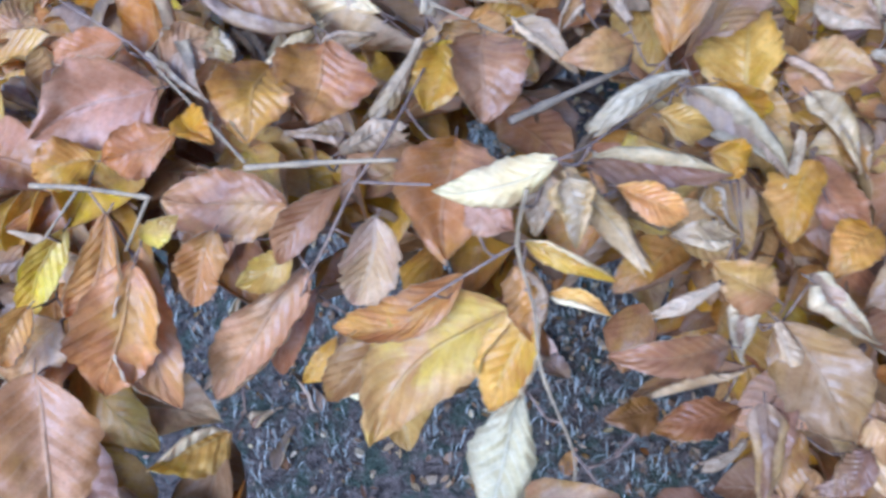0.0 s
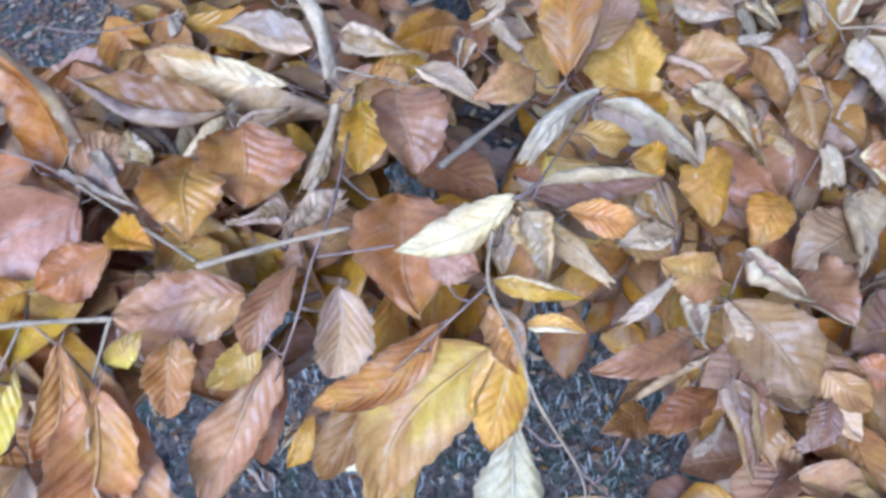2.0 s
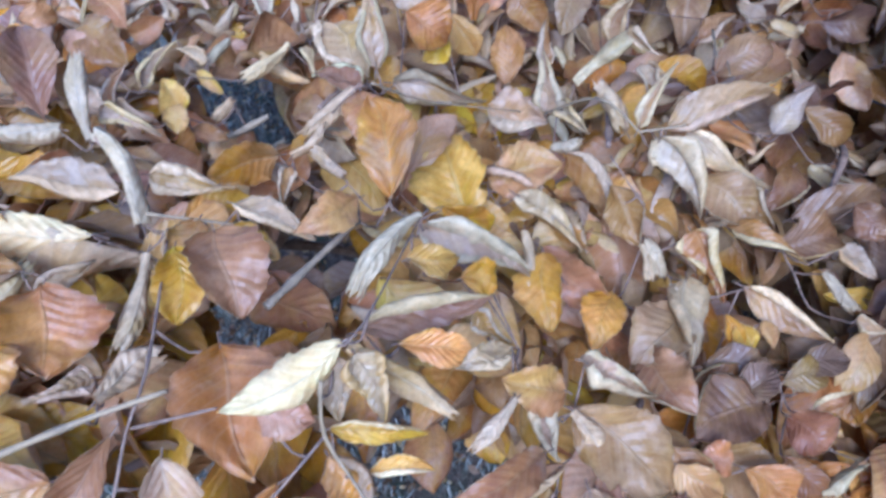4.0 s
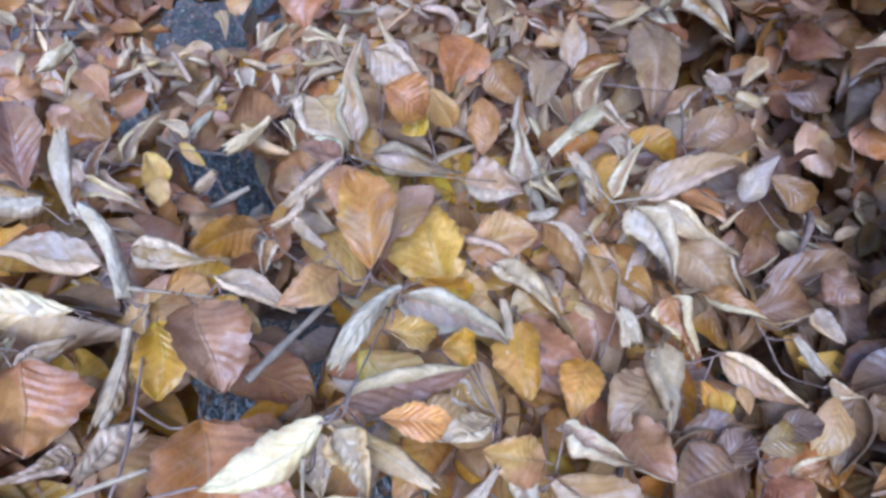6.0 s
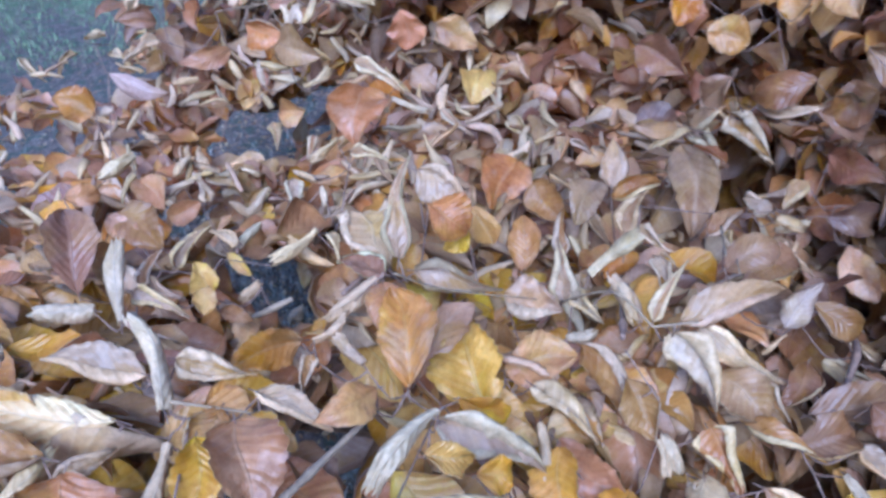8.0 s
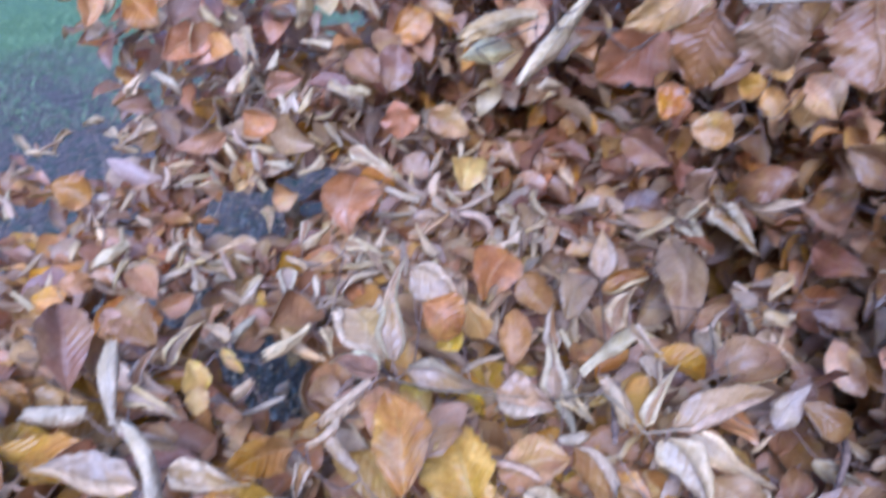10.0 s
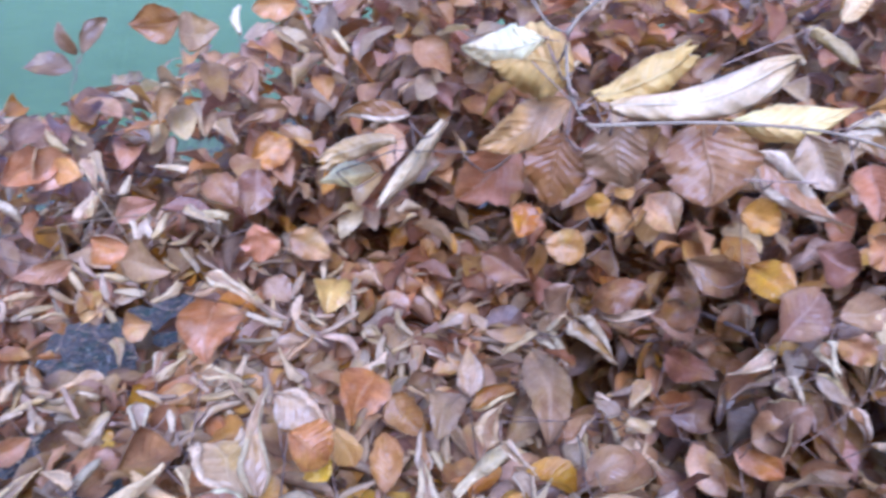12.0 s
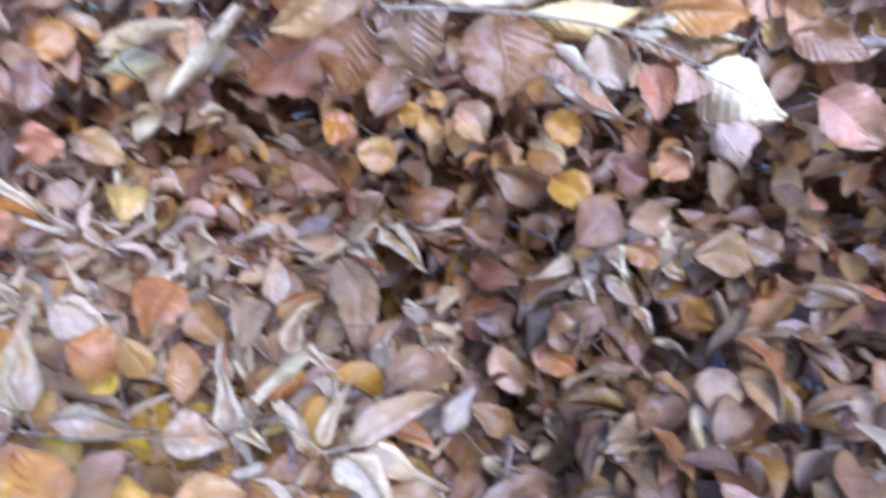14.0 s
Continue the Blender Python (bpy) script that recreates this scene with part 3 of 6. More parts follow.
# ---- the shrubs ----
near_shrub = plant("beech_shrub", 0, 0, "low beech shrub with orange, pink and yellow autumn leaves")
middle_shrub = plant("beech_shrub", 0, 0, "beech shrub with dry curled buff and brown leaves")
far_shrub = plant("beech_shrub", 0, 0, "beech shrub with red-brown withered leaves beside the lawn")
back_shrub = plant("beech_shrub", 0, 0, "bank of red-brown beech foliage in front of the lawn")
overhang = plant("beech_shrub", 0, 0, "taller beech shrub, one branch with whitish rolled leaves")

limb(near_shrub, 0.012, (0.55, 0.75, -0.02), (0.5, 0.7, 0.35), (0.36, 0.62, 0.68), (0.15, 0.5, 0.92), (-0.06, 0.42, 1.02), (-0.3, 0.4, 1.05))
limb(near_shrub, 0.010, (0.56, 0.73, -0.02), (0.54, 0.66, 0.4), (0.47, 0.52, 0.72), (0.38, 0.4, 0.88), (0.24, 0.28, 0.96))
limb(near_shrub, 0.010, (0.53, 0.77, -0.02), (0.4, 0.8, 0.4), (0.2, 0.75, 0.76), (0.0, 0.66, 0.98), (-0.16, 0.6, 1.05))
limb(middle_shrub, 0.013, (0.9, 1.05, -0.02), (0.82, 1.0, 0.4), (0.66, 0.85, 0.76), (0.5, 0.68, 0.98), (0.4, 0.55, 1.03))
limb(middle_shrub, 0.011, (0.92, 1.07, -0.02), (0.75, 1.1, 0.4), (0.5, 1.02, 0.76), (0.27, 0.84, 1.0), (0.14, 0.7, 1.08))
limb(middle_shrub, 0.011, (0.93, 1.03, -0.02), (0.98, 0.9, 0.4), (0.9, 0.7, 0.72), (0.75, 0.52, 0.9), (0.55, 0.4, 0.93))
limb(far_shrub, 0.014, (1.35, 1.75, -0.02), (1.2, 1.7, 0.4), (0.95, 1.6, 0.72), (0.65, 1.5, 0.8), (0.42, 1.45, 0.82))
limb(far_shrub, 0.012, (1.37, 1.77, -0.02), (1.3, 1.9, 0.4), (1.15, 1.95, 0.8), (0.9, 1.9, 1.1), (0.6, 1.9, 1.2))
limb(far_shrub, 0.012, (1.38, 1.73, -0.02), (1.42, 1.5, 0.4), (1.35, 1.2, 0.75), (1.2, 0.95, 0.95), (1.05, 0.7, 1.05))
for k in range(9):
    a0, d0 = radians(10 + 8 * k), 1.9 + 0.25 * (k % 3)
    limb(back_shrub, 0.013, (1.6 + 0.1 * k, 2.3 - 0.12 * k, -0.02), (1.5 + 0.09 * k, 2.3 - 0.13 * k, 0.5), (0.5 * (1.6 + math.sin(a0) * d0), 0.5 * (2.2 + math.cos(a0) * d0), 0.9), (math.sin(a0) * d0, math.cos(a0) * d0, 1.15))
limb(overhang, 0.016, (1.75, 0.15, -0.02), (1.7, 0.14, 0.6), (1.5, 0.18, 1.2), (1.25, 0.22, 1.42), (1.0, 0.28, 1.48), (0.85, 0.32, 1.48))

twig(near_shrub, 0.0021, (-0.334, 0.367, 1.158), (-0.290, 0.354, 1.166), (-0.212, 0.305, 1.206))
twig(near_shrub, 0.0023, (-0.171, 0.353, 1.175), (-0.119, 0.360, 1.167), (-0.068, 0.350, 1.175))
twig(near_shrub, 0.0011, (-0.094, 0.342, 1.165), (-0.067, 0.326, 1.179), (-0.043, 0.310, 1.194))
twig(near_shrub, 0.0013, (-0.171, 0.358, 1.175), (-0.212, 0.411, 1.171), (-0.247, 0.448, 1.186))
twig(near_shrub, 0.0010, (-0.247, 0.448, 1.186), (-0.267, 0.467, 1.194), (-0.332, 0.515, 1.205))
twig(near_shrub, 0.0012, (-0.038, 0.511, 1.155), (-0.049, 0.471, 1.157), (-0.077, 0.377, 1.168), (-0.098, 0.343, 1.162), (-0.124, 0.314, 1.131), (-0.202, 0.312, 0.989), (-0.232, 0.270, 1.002))
twig(near_shrub, 0.0013, (0.013, 0.286, 1.212), (0.006, 0.283, 1.165), (0.014, 0.256, 1.133), (0.016, 0.226, 1.111), (0.034, 0.195, 1.055), (0.034, 0.182, 1.036))
twig(near_shrub, 0.0009, (0.034, 0.195, 1.055), (0.050, 0.180, 1.032))
twig(near_shrub, 0.0011, (0.006, 0.283, 1.165), (-0.025, 0.272, 1.153), (-0.067, 0.273, 1.113))
twig(near_shrub, 0.0013, (-0.290, 0.354, 1.166), (-0.317, 0.330, 1.146))
twig(near_shrub, 0.0013, (-0.213, 0.306, 1.206), (-0.240, 0.294, 1.170))
twig(near_shrub, 0.0009, (-0.298, 0.685, 1.170), (-0.237, 0.630, 1.184), (-0.170, 0.639, 1.174))
twig(near_shrub, 0.0014, (-0.048, 0.526, 1.164), (0.012, 0.513, 1.134))
twig(near_shrub, 0.0036, (0.008, 0.436, 1.117), (0.107, 0.503, 1.102))
twig(near_shrub, 0.0009, (0.026, 0.285, 1.237), (0.045, 0.298, 1.229), (0.147, 0.462, 1.120))
twig(near_shrub, 0.0009, (0.176, 0.392, 1.081), (0.170, 0.341, 1.072))
leaf(near_shrub, 'F', -0.256, 0.451, 1.165, -0.350, 0.414, 1.159, 0.062, -49, 'r', left=(0.2, 0.0), right=(0.4, 0.0), crease=0.4, wave=0.1)
leaf(near_shrub, 'S', -0.266, 0.480, 1.154, -0.340, 0.640, 1.216, 0.041, 4, 'o')
leaf(near_shrub, 'F', -0.251, 0.464, 1.174, -0.214, 0.489, 1.181, 0.034, 56, 'r')
leaf(near_shrub, 'F', -0.282, 0.485, 1.185, -0.342, 0.482, 1.176, 0.026, -48, 'r')
leaf(near_shrub, 'V', -0.252, 0.489, 1.184, -0.210, 0.434, 1.155, 0.030, 17, 't')
leaf(near_shrub, 'S', -0.142, 0.514, 1.162, -0.253, 0.568, 1.188, 0.039, -36, 'd')
leaf(near_shrub, 'F', -0.145, 0.561, 1.152, -0.197, 0.586, 1.183, 0.033, -49, 'a')
leaf(near_shrub, 'U', -0.091, 0.541, 1.150, -0.184, 0.581, 1.182, 0.033, 134, 'k')
leaf(near_shrub, 'S', -0.064, 0.596, 1.140, -0.144, 0.636, 1.158, 0.031, -41, 'c')
leaf(near_shrub, 'R', -0.057, 0.558, 1.130, -0.066, 0.662, 1.171, 0.017, 182, 'c')
leaf(near_shrub, 'F', -0.095, 0.672, 1.133, -0.135, 0.641, 1.151, 0.021, -57, 'r')
leaf(near_shrub, 'F', -0.126, 0.484, 1.168, -0.141, 0.423, 1.143, 0.065, -26, 'o')
leaf(near_shrub, 'F', -0.169, 0.463, 1.168, -0.185, 0.404, 1.144, 0.051, -25, 'o')
leaf(near_shrub, 'R', -0.057, 0.487, 1.161, -0.099, 0.422, 1.137, 0.014, 147, 't')
leaf(near_shrub, 'F', -0.037, 0.484, 1.160, -0.054, 0.431, 1.138, 0.035, -13, 'y')
leaf(near_shrub, 'F', -0.014, 0.519, 1.148, -0.047, 0.477, 1.133, 0.028, -28, 'o')
leaf(near_shrub, 'F', -0.007, 0.488, 1.160, -0.012, 0.421, 1.132, 0.054, -8, 'n')
leaf(near_shrub, 'V', -0.110, 0.397, 1.158, -0.151, 0.392, 1.166, 0.016, -49, 't')
leaf(near_shrub, 'R', -0.112, 0.379, 1.157, -0.060, 0.405, 1.151, 0.020, -141, 'c')
leaf(near_shrub, 'S', -0.138, 0.493, 1.155, -0.093, 0.509, 1.152, 0.016, 57, 't')
leaf(near_shrub, 'R', -0.180, 0.486, 1.146, -0.128, 0.530, 1.157, 0.014, -130, 'c')
leaf(near_shrub, 'S', -0.202, 0.469, 1.167, -0.211, 0.498, 1.178, 0.020, -4, 'c')
leaf(near_shrub, 'V', -0.209, 0.432, 1.159, -0.185, 0.402, 1.150, 0.017, 20, 'c')
leaf(near_shrub, 'F', -0.233, 0.421, 1.162, -0.206, 0.396, 1.155, 0.025, 15, 'a')
leaf(near_shrub, 'F', -0.234, 0.407, 1.158, -0.292, 0.393, 1.151, 0.035, -46, 'r')
leaf(near_shrub, 'R', -0.168, 0.654, 1.170, -0.185, 0.627, 1.159, 0.011, 134, 'c')
leaf(near_shrub, 'F', 0.077, 0.633, 1.092, 0.004, 0.615, 1.102, 0.038, -61, 'r')
leaf(near_shrub, 'V', -0.037, 0.614, 1.132, 0.024, 0.587, 1.107, 0.029, 55, 'c')
leaf(near_shrub, 'F', -0.031, 0.389, 1.152, -0.041, 0.293, 1.133, 0.063, -5, 'r', left=(0.3, 0.0), right=(0.3, 0.0), crease=0.35, wave=0.1)
leaf(near_shrub, 'U', 0.031, 0.298, 1.223, -0.045, 0.320, 1.178, 0.025, 129, 'k')
leaf(near_shrub, 'F', -0.024, 0.318, 1.171, 0.005, 0.299, 1.159, 0.026, 41, 'r')
leaf(near_shrub, 'F', -0.150, 0.347, 1.141, -0.237, 0.352, 1.151, 0.048, -35, 'o', left=(0.15, 0.0), right=(0.2, 0.0), crease=0.1, peak=0.5, wave=0.05)
leaf(near_shrub, 'F', -0.110, 0.358, 1.146, -0.163, 0.323, 1.104, 0.025, -41, 'n', left=(0.2, 0.0), right=(0.3, 0.0), crease=0.5)
leaf(near_shrub, 'F', -0.197, 0.325, 1.145, -0.222, 0.295, 1.100, 0.032, -32, 'r', left=(0.2, 0.0), right=(0.3, 0.0), crease=0.5)
leaf(near_shrub, 'F', -0.146, 0.326, 1.092, -0.235, 0.272, 0.998, 0.040, -38, 'r')
leaf(near_shrub, 'F', -0.149, 0.337, 1.050, -0.190, 0.297, 0.987, 0.025, -31, 'r')
leaf(near_shrub, 'F', -0.086, 0.330, 1.143, -0.112, 0.305, 1.077, 0.036, -34, 'p', left=(0.6, 0.0), right=(0.4, 0.0), crease=0.75, peak=0.3)
leaf(near_shrub, 'F', -0.029, 0.288, 1.130, -0.130, 0.296, 1.057, 0.030, -32, 'o', left=(0.2, 0.0), right=(0.3, 0.0), sway=-0.12)
leaf(near_shrub, 'F', -0.072, 0.304, 1.066, -0.147, 0.268, 1.002, 0.031, -29, 'n', left=(0.2, 0.0), right=(0.3, 0.0), crease=0.6)
leaf(near_shrub, 'F', 0.000, 0.268, 1.115, -0.109, 0.224, 1.011, 0.060, -16, 'y', left=(0.25, 0.0), right=(0.9, 0.0), sway=0.1, peak=0.42)
leaf(near_shrub, 'F', 0.014, 0.269, 1.120, -0.020, 0.226, 1.055, 0.034, -8, 'y')
leaf(near_shrub, 'S', 0.005, 0.285, 1.140, 0.012, 0.253, 1.103, 0.026, 10, 'o')
leaf(near_shrub, 'U', 0.006, 0.232, 1.077, -0.026, 0.164, 0.979, 0.045, 172, 'e', left=(0.8, 0.0), right=(0.7, 0.0), peak=0.58, wave=0.06)
leaf(near_shrub, 'U', -0.099, 0.275, 1.021, -0.133, 0.272, 1.005, 0.026, 145, 'w')
leaf(near_shrub, 'S', 0.012, 0.295, 1.151, 0.067, 0.281, 1.121, 0.014, 33, 'k')
leaf(near_shrub, 'S', 0.025, 0.274, 1.122, 0.062, 0.264, 1.107, 0.013, 27, 'y')
leaf(near_shrub, 'F', -0.252, 0.308, 1.138, -0.295, 0.252, 1.055, 0.054, -47, 'o')
# added pink-brown leaf stands for the sheen on the previous leaf's right half
leaf(near_shrub, 'F', -0.250, 0.321, 1.138, -0.246, 0.248, 1.035, 0.039, -18, 'r')
leaf(near_shrub, 'F', -0.266, 0.332, 1.163, -0.314, 0.293, 1.098, 0.029, -60, 'o')
leaf(near_shrub, 'F', -0.298, 0.394, 1.151, -0.343, 0.384, 1.148, 0.036, -44, 'a')
leaf(near_shrub, 'F', -0.310, 0.341, 1.140, -0.355, 0.299, 1.081, 0.024, -54, 'y')
leaf(near_shrub, 'U', -0.327, 0.323, 1.117, -0.361, 0.306, 1.087, 0.020, 121, 'k')
leaf(near_shrub, 'F', -0.323, 0.293, 1.095, -0.371, 0.265, 1.058, 0.047, -44, 'o')
leaf(near_shrub, 'F', -0.233, 0.303, 1.168, -0.206, 0.311, 1.180, 0.016, 46, 'y')
leaf(near_shrub, 'F', -0.151, 0.330, 1.118, -0.196, 0.315, 1.093, 0.024, -43, 'y')
leaf(near_shrub, 'F', -0.139, 0.315, 1.015, -0.174, 0.294, 0.978, 0.016, -34, 'a')
leaf(near_shrub, 'S', 0.018, 0.548, 1.126, 0.067, 0.490, 1.111, 0.022, 42, 'c')
leaf(near_shrub, 'F', 0.007, 0.512, 1.136, 0.031, 0.472, 1.123, 0.028, 23, 'g')
leaf(near_shrub, 'F', 0.112, 0.512, 1.119, 0.049, 0.489, 1.128, 0.029, -39, 'o')
leaf(near_shrub, 'V', 0.077, 0.594, 1.104, 0.057, 0.562, 1.091, 0.016, -26, 'c')
leaf(near_shrub, 'R', 0.088, 0.632, 1.087, 0.131, 0.651, 1.096, 0.010, -132, 'c')
leaf(near_shrub, 'R', 0.122, 0.582, 1.084, 0.107, 0.627, 1.102, 0.013, 157, 't')
leaf(near_shrub, 'F', 0.147, 0.531, 1.087, 0.172, 0.629, 1.125, 0.050, -13, 'a', crease=0.45)
leaf(near_shrub, 'F', 0.184, 0.605, 1.019, 0.282, 0.670, 1.035, 0.036, 36, 'p')
leaf(near_shrub, 'F', 0.239, 0.551, 1.002, 0.257, 0.639, 1.038, 0.070, -15, 'g')
leaf(near_shrub, 'F', 0.187, 0.508, 1.076, 0.236, 0.500, 1.043, 0.028, 60, 'y')
leaf(near_shrub, 'F', 0.276, 0.586, 1.007, 0.349, 0.558, 1.017, 0.052, 42, 'a')
leaf(near_shrub, 'S', 0.350, 0.724, 0.985, 0.403, 0.672, 0.976, 0.052, 45, 't')
leaf(near_shrub, 'R', 0.136, 0.431, 1.155, 0.061, 0.388, 1.147, 0.017, 143, 'c')
leaf(near_shrub, 'V', 0.150, 0.463, 1.108, 0.235, 0.437, 1.034, 0.036, 65, 'c')
leaf(near_shrub, 'R', 0.259, 0.481, 1.032, 0.231, 0.411, 1.004, 0.014, -177, 'c')
leaf(near_shrub, 'V', 0.284, 0.540, 1.021, 0.316, 0.466, 0.992, 0.027, 43, 'c')
leaf(near_shrub, 'F', 0.114, 0.410, 1.139, 0.154, 0.406, 1.122, 0.022, 57, 'g')
leaf(near_shrub, 'F', 0.155, 0.407, 1.098, 0.186, 0.407, 1.088, 0.027, 54, 'y')
leaf(near_shrub, 'S', 0.055, 0.346, 1.164, 0.150, 0.350, 1.137, 0.026, 41, 'c', left=(3.0, 0.45), right=(0.3, 0.0))
leaf(near_shrub, 'R', 0.037, 0.314, 1.197, 0.091, 0.272, 1.133, 0.016, -143, 'c')
leaf(near_shrub, 'S', 0.026, 0.307, 1.202, 0.016, 0.285, 1.168, 0.021, -8, 't')
leaf(near_shrub, 'V', 0.038, 0.303, 1.200, 0.043, 0.279, 1.165, 0.031, 23, 't')
leaf(near_shrub, 'F', 0.070, 0.319, 1.171, 0.115, 0.310, 1.148, 0.022, 39, 'a')
leaf(near_shrub, 'F', 0.282, 0.485, 0.995, 0.316, 0.414, 0.967, 0.043, 42, 'o')
leaf(near_shrub, 'F', 0.264, 0.457, 1.022, 0.234, 0.391, 0.996, 0.041, 12, 'g')
leaf(near_shrub, 'S', 0.158, 0.330, 1.096, 0.112, 0.325, 1.106, 0.021, -31, 'c')
leaf(near_shrub, 'V', 0.144, 0.365, 1.107, 0.167, 0.344, 1.077, 0.015, 37, 'c')
leaf(near_shrub, 'S', 0.362, 0.568, 1.019, 0.350, 0.463, 1.007, 0.033, 36, 'c', left=(3.0, 0.45), right=(0.3, 0.0))
leaf(near_shrub, 'R', 0.356, 0.591, 1.015, 0.392, 0.580, 1.020, 0.013, -137, 'c')
leaf(near_shrub, 'V', 0.408, 0.660, 1.013, 0.421, 0.613, 0.995, 0.021, 38, 'c')
leaf(near_shrub, 'R', 0.423, 0.605, 1.059, 0.422, 0.554, 1.038, 0.017, -145, 'c')
leaf(near_shrub, 'F', 0.189, 0.302, 1.054, 0.143, 0.316, 1.083, 0.034, -33, 'a')
leaf(near_shrub, 'R', 0.140, 0.294, 1.090, 0.091, 0.270, 1.095, 0.011, 155, 'c')
leaf(near_shrub, 'V', 0.170, 0.306, 1.046, 0.158, 0.263, 1.039, 0.032, 10, 'c')
leaf(near_shrub, 'R', 0.192, 0.294, 1.035, 0.199, 0.256, 0.999, 0.016, -150, 'c')
leaf(near_shrub, 'F', 0.195, 0.300, 1.025, 0.245, 0.226, 0.969, 0.055, 32, 'n', left=(0.2, 0.0), right=(0.5, 0.0), crease=0.3, wave=0.25)
leaf(near_shrub, 'V', 0.223, 0.326, 1.039, 0.280, 0.295, 0.988, 0.028, 43, 'c')
leaf(near_shrub, 'F', 0.146, 0.263, 1.059, 0.061, 0.247, 1.083, 0.025, -29, 'o', left=(0.3, 0.0), right=(0.4, 0.0), crease=0.3)
leaf(near_shrub, 'S', 0.161, 0.261, 1.031, 0.074, 0.226, 1.057, 0.020, -26, 'c', left=(3.0, 0.45), right=(0.3, 0.0))
leaf(near_shrub, 'F', 0.093, 0.225, 1.049, 0.055, 0.213, 1.063, 0.022, -26, 'd', left=(0.2, 0.0), right=(0.3, 0.0), crease=0.2, wave=0.2)
leaf(near_shrub, 'F', 0.151, 0.228, 1.037, 0.086, 0.214, 1.038, 0.024, -15, 'd', left=(0.2, 0.0), right=(0.3, 0.0), crease=0.2, wave=0.2)
leaf(near_shrub, 'R', 0.138, 0.234, 1.022, 0.105, 0.211, 1.026, 0.007, 178, 'n')
leaf(near_shrub, 'R', 0.162, 0.225, 0.985, 0.127, 0.203, 0.993, 0.009, 166, 'n')
leaf(near_shrub, 'V', 0.179, 0.247, 1.000, 0.173, 0.183, 0.946, 0.026, 11, 'd')
leaf(near_shrub, 'R', 0.245, 0.213, 0.956, 0.217, 0.198, 0.938, 0.013, 183, 'n')
leaf(near_shrub, 'F', 0.311, 0.354, 0.972, 0.307, 0.272, 0.970, 0.039, 30, 'n')
leaf(near_shrub, 'F', 0.320, 0.416, 0.976, 0.269, 0.373, 0.963, 0.036, -8, 'a')
leaf(near_shrub, 'R', 0.370, 0.393, 0.984, 0.339, 0.320, 0.956, 0.015, -167, 'c')
leaf(near_shrub, 'R', 0.373, 0.446, 0.989, 0.363, 0.414, 0.967, 0.013, -160, 'c')
leaf(near_shrub, 'F', 0.265, 0.255, 0.981, 0.287, 0.215, 0.948, 0.036, 43, 'd')
leaf(near_shrub, 'S', -0.228, 0.254, 0.978, -0.280, 0.213, 1.003, 0.033, -31, 'k', left=(0.2, 0.0), right=(3.1, 0.55))
leaf(near_shrub, 'F', -0.335, 0.256, 1.087, -0.351, 0.168, 1.005, 0.072, -40, 'r')
leaf(near_shrub, 'F', -0.329, 0.288, 1.123, -0.357, 0.259, 1.092, 0.023, -60, 'o')
leaf(near_shrub, 'F', 0.199, 0.255, 1.003, 0.182, 0.208, 0.973, 0.025, 16, 'd')
leaf(near_shrub, 'F', 0.206, 0.233, 0.982, 0.193, 0.185, 0.954, 0.025, 5, 'd')
leaf(near_shrub, 'F', 0.256, 0.221, 0.964, 0.230, 0.195, 0.945, 0.025, 2, 'd')
twig(middle_shrub, 0.0060, (0.045, 0.802, 1.003), (0.098, 0.771, 1.039))
twig(middle_shrub, 0.0011, (0.371, 0.509, 1.058), (0.378, 0.457, 1.029))
twig(middle_shrub, 0.0009, (0.169, 0.413, 1.087), (0.171, 0.341, 1.070))
twig(middle_shrub, 0.0010, (0.526, 0.700, 1.076), (0.762, 0.770, 0.955), (1.001, 0.776, 0.896), (1.093, 0.730, 0.877))
twig(middle_shrub, 0.0014, (0.626, 0.637, 1.030), (0.541, 0.540, 1.073))
twig(middle_shrub, 0.0010, (0.084, 0.791, 1.078), (0.037, 0.850, 1.066))
twig(middle_shrub, 0.0017, (0.182, 0.645, 1.129), (0.256, 0.678, 1.059), (0.410, 0.699, 0.971))
twig(middle_shrub, 0.0021, (0.401, 0.673, 0.992), (0.407, 0.584, 1.066), (0.408, 0.515, 1.069))
twig(middle_shrub, 0.0017, (0.408, 0.515, 1.069), (0.454, 0.501, 1.068))
twig(middle_shrub, 0.0011, (0.171, 0.645, 1.133), (0.141, 0.656, 1.101))
twig(middle_shrub, 0.0012, (-0.082, 1.213, 1.090), (0.036, 1.395, 0.982))
leaf(middle_shrub, 'F', -0.123, 0.850, 1.067, -0.116, 0.947, 1.129, 0.054, 16, 'd', peak=0.55, crease=0.6)
leaf(middle_shrub, 'R', -0.078, 0.710, 1.119, -0.061, 0.787, 1.172, 0.018, -170, 'c')
leaf(middle_shrub, 'R', -0.101, 0.738, 1.121, -0.161, 0.770, 1.114, 0.022, 130, 'c')
leaf(middle_shrub, 'V', -0.062, 0.757, 1.118, -0.016, 0.736, 1.083, 0.020, 55, 'c')
leaf(middle_shrub, 'F', 0.011, 0.793, 1.060, 0.005, 0.811, 1.097, 0.031, -14, 'y')
leaf(middle_shrub, 'F', 0.010, 0.772, 1.086, -0.002, 0.748, 1.069, 0.024, -17, 'y')
leaf(middle_shrub, 'V', -0.056, 0.785, 1.105, -0.024, 0.809, 1.126, 0.017, 40, 'c')
leaf(middle_shrub, 'V', -0.017, 0.855, 1.069, 0.037, 0.882, 1.095, 0.020, 49, 'c')
leaf(middle_shrub, 'V', 0.064, 0.889, 1.058, 0.035, 0.924, 1.064, 0.017, -51, 'c')
